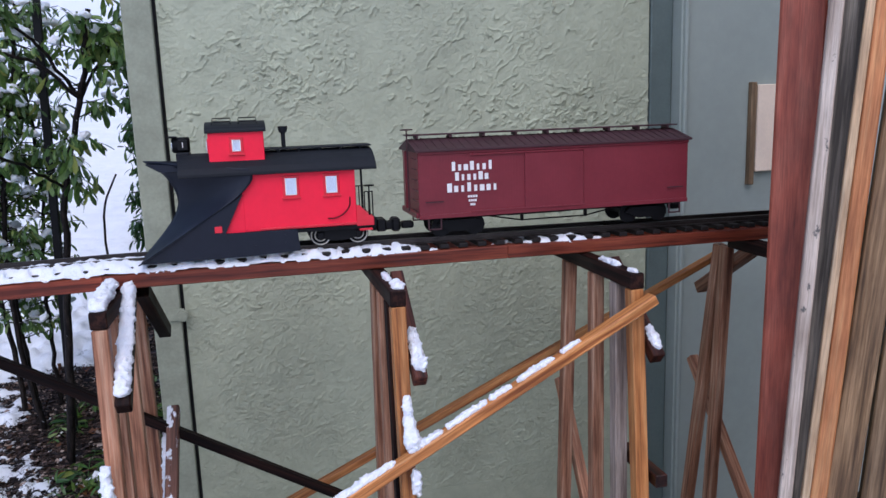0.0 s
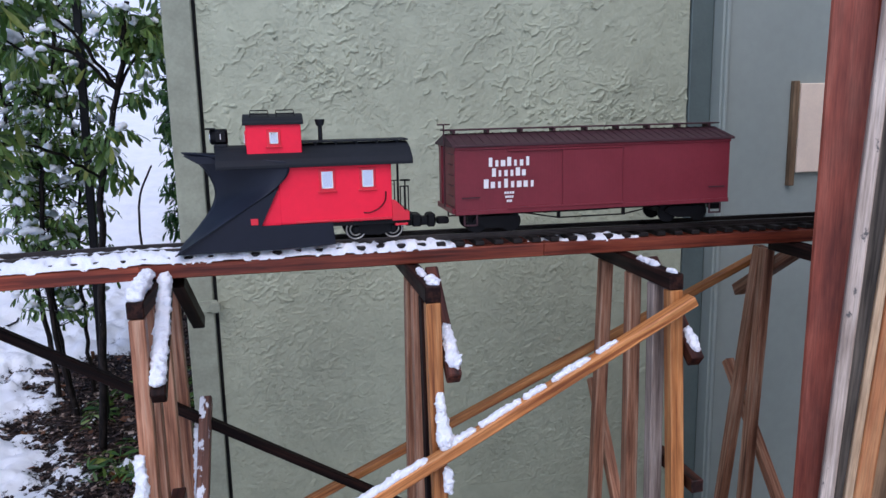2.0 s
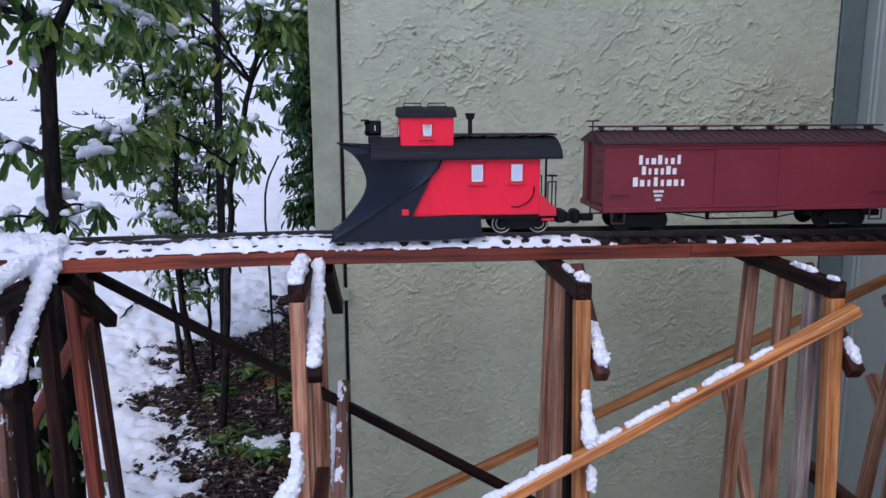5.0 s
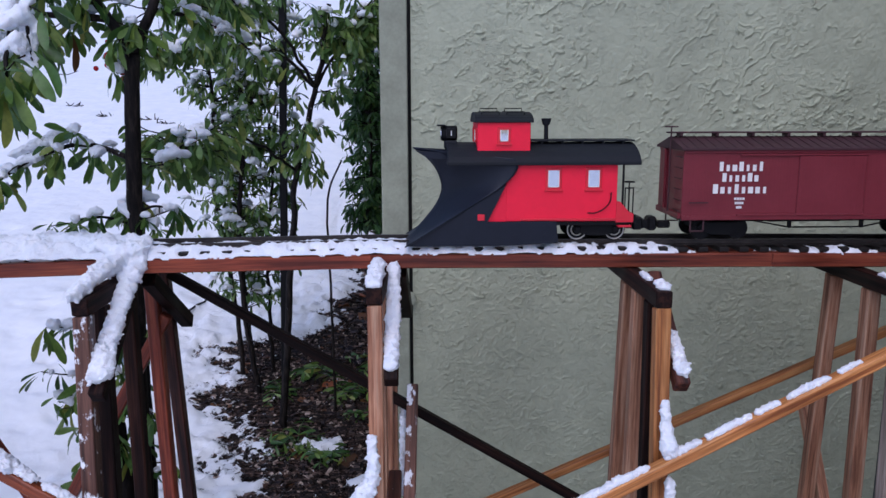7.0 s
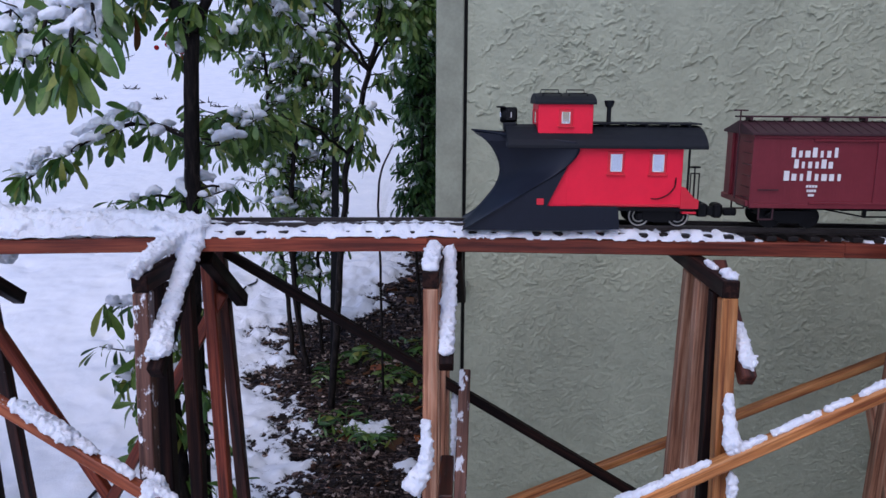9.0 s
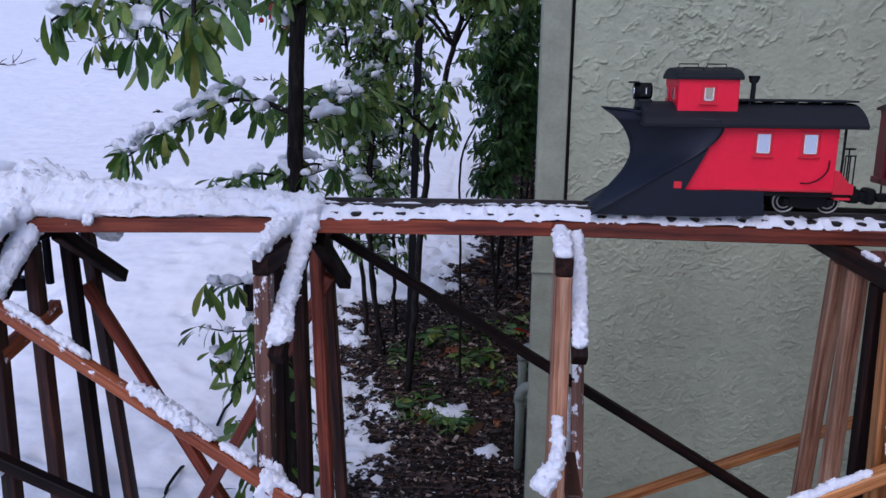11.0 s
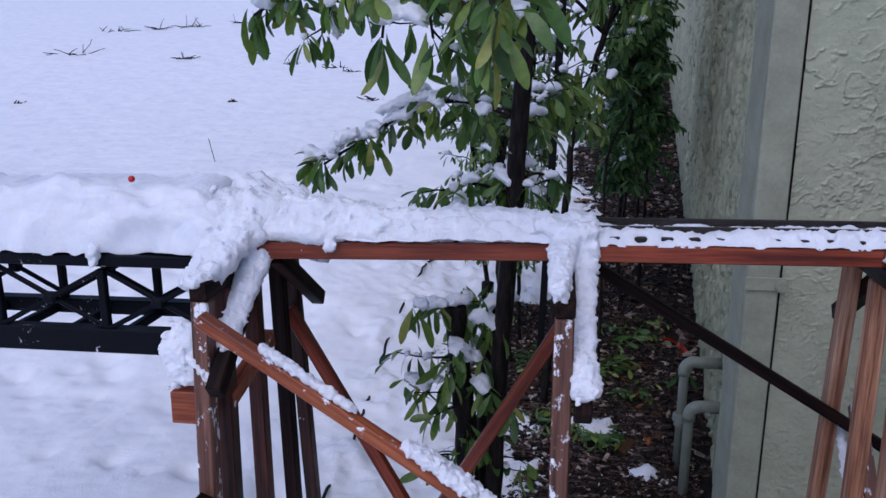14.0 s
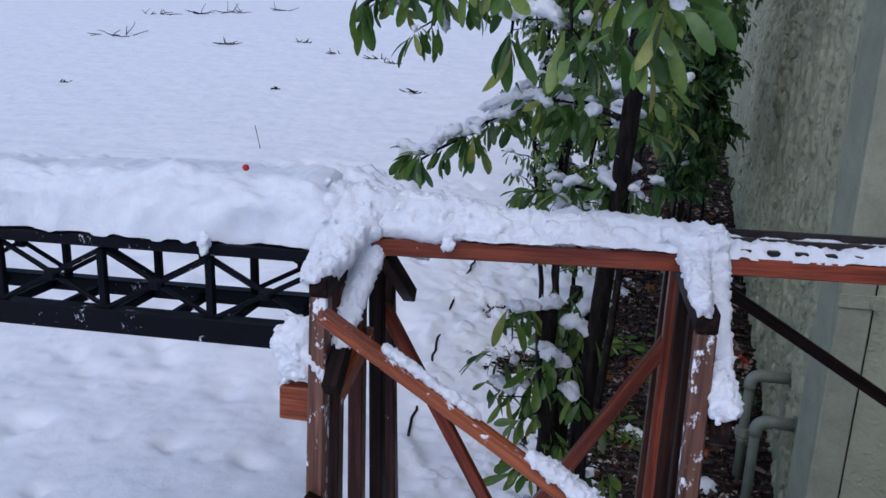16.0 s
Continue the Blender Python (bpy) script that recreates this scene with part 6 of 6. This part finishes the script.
for a, b, r in (((-0.610, 1.84, 0.902), (-0.607, 1.62, 0.880), 0.017), ((-0.52, 2.20, 1.16), (-0.66, 1.95, 1.215), 0.022), ((-0.58, 2.29, 1.125), (-0.80, 2.18, 1.115), 0.013), ((-0.606, 1.56, 0.868), (-0.603, 1.50, 0.846), 0.011)):
    fused_snow("snow_clump", [([a, tuple((Vector(a) + Vector(b)) / 2 + Vector((0, 0, 0.006))), b], [r * 0.55, r * 0.9, r * 0.6])], "clump of snow lying along a shrub branch", int(abs(a[1]) * 99), 0.0026, "", 0.75)
thicket("shrub", [
    ([g(-0.23, 3.05), (-0.22, 3.05, 0.6), (-0.24, 3.02, 1.0), (-0.21, 3.0, 1.5)], 0.007, 0.004),
    ([g(-0.20, 3.55), (-0.19, 3.55, 0.6), (-0.21, 3.52, 1.1), (-0.18, 3.5, 1.7)], 0.007, 0.004),
    ([g(-0.16, 4.15), (-0.15, 4.15, 0.7), (-0.18, 4.12, 1.2), (-0.14, 4.1, 1.9)], 0.008, 0.004),
], 53, 0.040, 120, M_LEAF_DARK, "dense dark green shrub growing against the side wall", 0.05, 0.12, 0.34)
# bare crooked twig standing by the bed
tw = knobbly(curve_points([g(-0.40, 2.38), (-0.405, 2.37, 0.35), (-0.41, 2.37, 0.62), (-0.395, 2.36, 0.72), (-0.36, 2.35, 0.79)], 18), 0.004, 77)
tagged(part("bare_twig", tubes("bare_twig", [(tw, 0.0045, 0.0025)], M_BARK, 7), M_BARK), "bare crooked brown twig standing in the bed", "twig")

post = thing("iron_post", (-0.56, 2.46, ground_z(-0.56, 2.46)), "slim black iron post standing among the shrubs", "post")
beam("pole", (-0.580, 2.46, -0.1), (-0.525, 2.46, 1.6), 0.021, 0.021, M_IRON, post, (0, 1, 0))
part("clip", box_bm(0.040, 0.040, 0.022, 0.003), M_AUTUMN, post, "rusty clip", Matrix.Translation((-0.565, 2.452, 0.47)))


def fern(x, y, count, size, seed):
    rnd = random.Random(seed)
    zb = ground_z(x, y)
    s = thing("fern", (x, y, zb), "low bright green fern on the bark bed", "fern", "ferns")
    fol, stalks = Foliage(), []
    for k in range(count):
        ang = 2 * math.pi * k / count + rnd.uniform(-0.3, 0.3)
        pts = twig_path((x, y, zb), (math.cos(ang), math.sin(ang), 1.1), size * rnd.uniform(0.7, 1.2), 0.22, rnd, 9)
        stalks.append((pts, 0.0016, 0.0006))
        for i in range(2, 10, 2):
            t = (pts[i] - pts[i - 1]).normalized()
            sd = t.cross(Vector((0, 0, 1))).normalized()
            for e in (-1, 1):
                fol.add(pts[i], sd * e + t * 0.5 + Vector((0, 0, -0.1)), size * 0.40 * (1.15 - i / 11), rnd)
    tagged(part("stem_spray", tubes("stem_spray", stalks, M_LEAF_DARK, 4), M_LEAF_DARK, s), kind="stuff")
    tagged(part("frond_spray", fol.mesh("frond_spray", M_LEAF), M_LEAF, s), kind="stuff")


for k, (fx, fy, n, sz) in enumerate(((-0.50, 2.20, 9, 0.13), (-0.40, 2.14, 8, 0.12), (-0.36, 2.5, 8, 0.15), (-0.48, 2.62, 8, 0.16), (-0.28, 2.68, 7, 0.15), (-0.60, 2.5, 6, 0.12), (-0.30, 2.35, 6, 0.10))):
    fern(fx, fy, n, sz, 90 + k)

def seedling(x, y, tall):
    rnd = random.Random(83)
    zb = ground_z(x, y)
    s = thing("seedling", (x, y, zb), "small seedling with red and green leaves beside the wall", "seedling")
    pts = twig_path((x, y, zb - 0.01), (0.05, -0.1, 1), tall, 0.0, rnd, 7)
    part("stem", tubes("stem", [(pts, 0.0020, 0.0010)], M_BARK, 5), M_BARK, s)
    red, green = Foliage(), Foliage()
    rosette(red, pts[-1], (0, -0.3, 0.6), 7, 0.045, 0.7, rnd)
    rosette(green, pts[4], (0, -0.3, 0.4), 8, 0.045, 0.8, rnd)
    tagged(part("red_foliage", red.mesh("red_foliage", M_RED_LEAF), M_RED_LEAF, s, "bright red leaves"), kind="stuff")
    tagged(part("green_foliage", green.mesh("green_foliage", M_LEAF_DARK), M_LEAF_DARK, s), kind="stuff")


seedling(-0.150, 2.28, 0.22)

# ---- bark chips and fallen leaves on the bare bed ----
def litter(name, count, size, mat, seed, label, flat, x0=-1.05, x1=-0.17, y0=1.62, y1=3.9):
    rnd = random.Random(seed)
    chunks_v, faces, n = [], [], 0
    cube = np.array([(a, b, c) for a in (-0.5, 0.5) for b in (-0.5, 0.5) for c in (-0.5, 0.5)])
    quads = [(0, 1, 3, 2), (4, 6, 7, 5), (0, 4, 5, 1), (2, 3, 7, 6), (0, 2, 6, 4), (1, 5, 7, 3)]
    made = 0
    while made < count:
        x, y = rnd.uniform(x0, x1), rnd.uniform(y0, y1)
        if x > side_x(y) - 0.01 or snow_cover(np.array([x]), np.array([y]))[0] > 0.5:
            continue
        s = size * rnd.uniform(0.5, 1.5)
        m = np.array(pose(0, 0, 0, rnd.gauss(0, 22), rnd.gauss(0, 22), rnd.uniform(0, 360)))[:3, :3]
        c = cube * (s, s * rnd.uniform(0.3, 0.8), s * flat)
        c = c * (1 + 0.25 * (cube[:, :1] > 0))
        chunks_v.append(c @ m.T + (x, y, ground_z(x, y) + s * 0.12))
        faces += [tuple(i + n for i in q) for q in quads]
        n += 8
        made += 1
    tagged(new(name, pydata_mesh(name, np.concatenate(chunks_v), faces, mat)), label, "litter", "", "stuff")


litter("bark_chips", 9000, 0.0135, M_CHIP, 3, "dark wet bark chips on the bed", 0.22)
litter("pale_bark_chips", 1300, 0.0120, M_PALE_WOOD, 13, "paler dry bark chips on the bed", 0.2)
litter("fallen_leaves", 160, 0.022, M_AUTUMN, 4, "brown fallen leaves on the bark bed", 0.06)

strip = (-0.50, 0.45, 2.0, 7.5)
litter("bark_chips", 5200, 0.022, M_CHIP, 23, "dark wet bark chips along the side wall", 0.25, *strip)
litter("pale_bark_chips", 900, 0.020, M_PALE_WOOD, 24, "paler dry bark chips along the side wall", 0.22, *strip)
litter("fallen_leaves", 220, 0.032, M_AUTUMN, 25, "brown fallen leaves along the side wall", 0.08, *strip)
litter("snow_specks", 380, 0.0055, M_SNOW, 6, "crumbs of snow scattered over the bark bed", 0.6)

# ---- edging, tufts and specks out on the snow ----
edge = knobbly(curve_points([(-1.03, 1.2, 0), (-1.035, 1.63, 0), (-1.05, 2.2, 0), (-1.06, 2.75, 0), (-1.02, 3.2, 0)], 60), 0.012, 55)
edge = [Vector((p.x, p.y, ground_z(p.x, p.y) - 0.003 + 0.018 * noise.noise(p * 9))) for p in edge]
tagged(part("garden_edging", tube_mesh("garden_edging", edge, 0.0040, M_IRON, 8), M_IRON), "thin black garden edging half buried in snow", "edging")


def tuft(x, y, w, seed):
    rnd = random.Random(seed)
    zb = ground_z(x, y)
    lines = []
    for k in range(16):
        d = Vector((rnd.gauss(0, 1), rnd.gauss(0, 0.6), rnd.uniform(0.05, 0.5)))
        lines.append((twig_path((x + rnd.gauss(0, w * 0.4), y + rnd.gauss(0, w * 0.3), zb), d, w * rnd.uniform(0.3, 0.9), 0.08, rnd, 4), 0.006, 0.003))
    tagged(part("dead_tuft", tubes("dead_tuft", lines, M_BARK, 4), M_BARK), "dark dead stems poking through the snow", "dead stems", "dead stems on the slope", "stuff")


for k, (tx, ty, w) in enumerate(((-4.5, 8.1, 0.16), (-3.75, 8.4, 0.12), (-3.2, 7.8, 0.08), (-2.7, 7.6, 0.09), (-2.5, 7.4, 0.08), (-6.6, 10.4, 0.25), (-6.1, 10.6, 0.2), (-5.7, 10.9, 0.22), (-6.0, 8.4, 0.30), (-3.1, 6.1, 0.05), (-2.0, 6.2, 0.10), (-4.9, 6.0, 0.05), (-5.2, 11.4, 0.2))):
    tuft(tx, ty, w, 200 + k)
stick = [Vector((-2.45, 4.3, ground_z(-2.45, 4.3) - 0.01)), Vector((-2.48, 4.3, ground_z(-2.45, 4.3) + 0.13))]
tagged(part("grass_stalk", tube_mesh("grass_stalk", stick, 0.002, M_BARK, 6), M_BARK), "thin dry stalk standing in the snow", "stalk")
bm = bmesh.new()
bmesh.ops.create_icosphere(bm, subdivisions=2, radius=0.0040)
tagged(part("berry", bm, M_BERRY, None, "", Matrix.Translation((-1.026, 1.041, 0.809)), True), "single red berry lying on the snow bank", "berry")
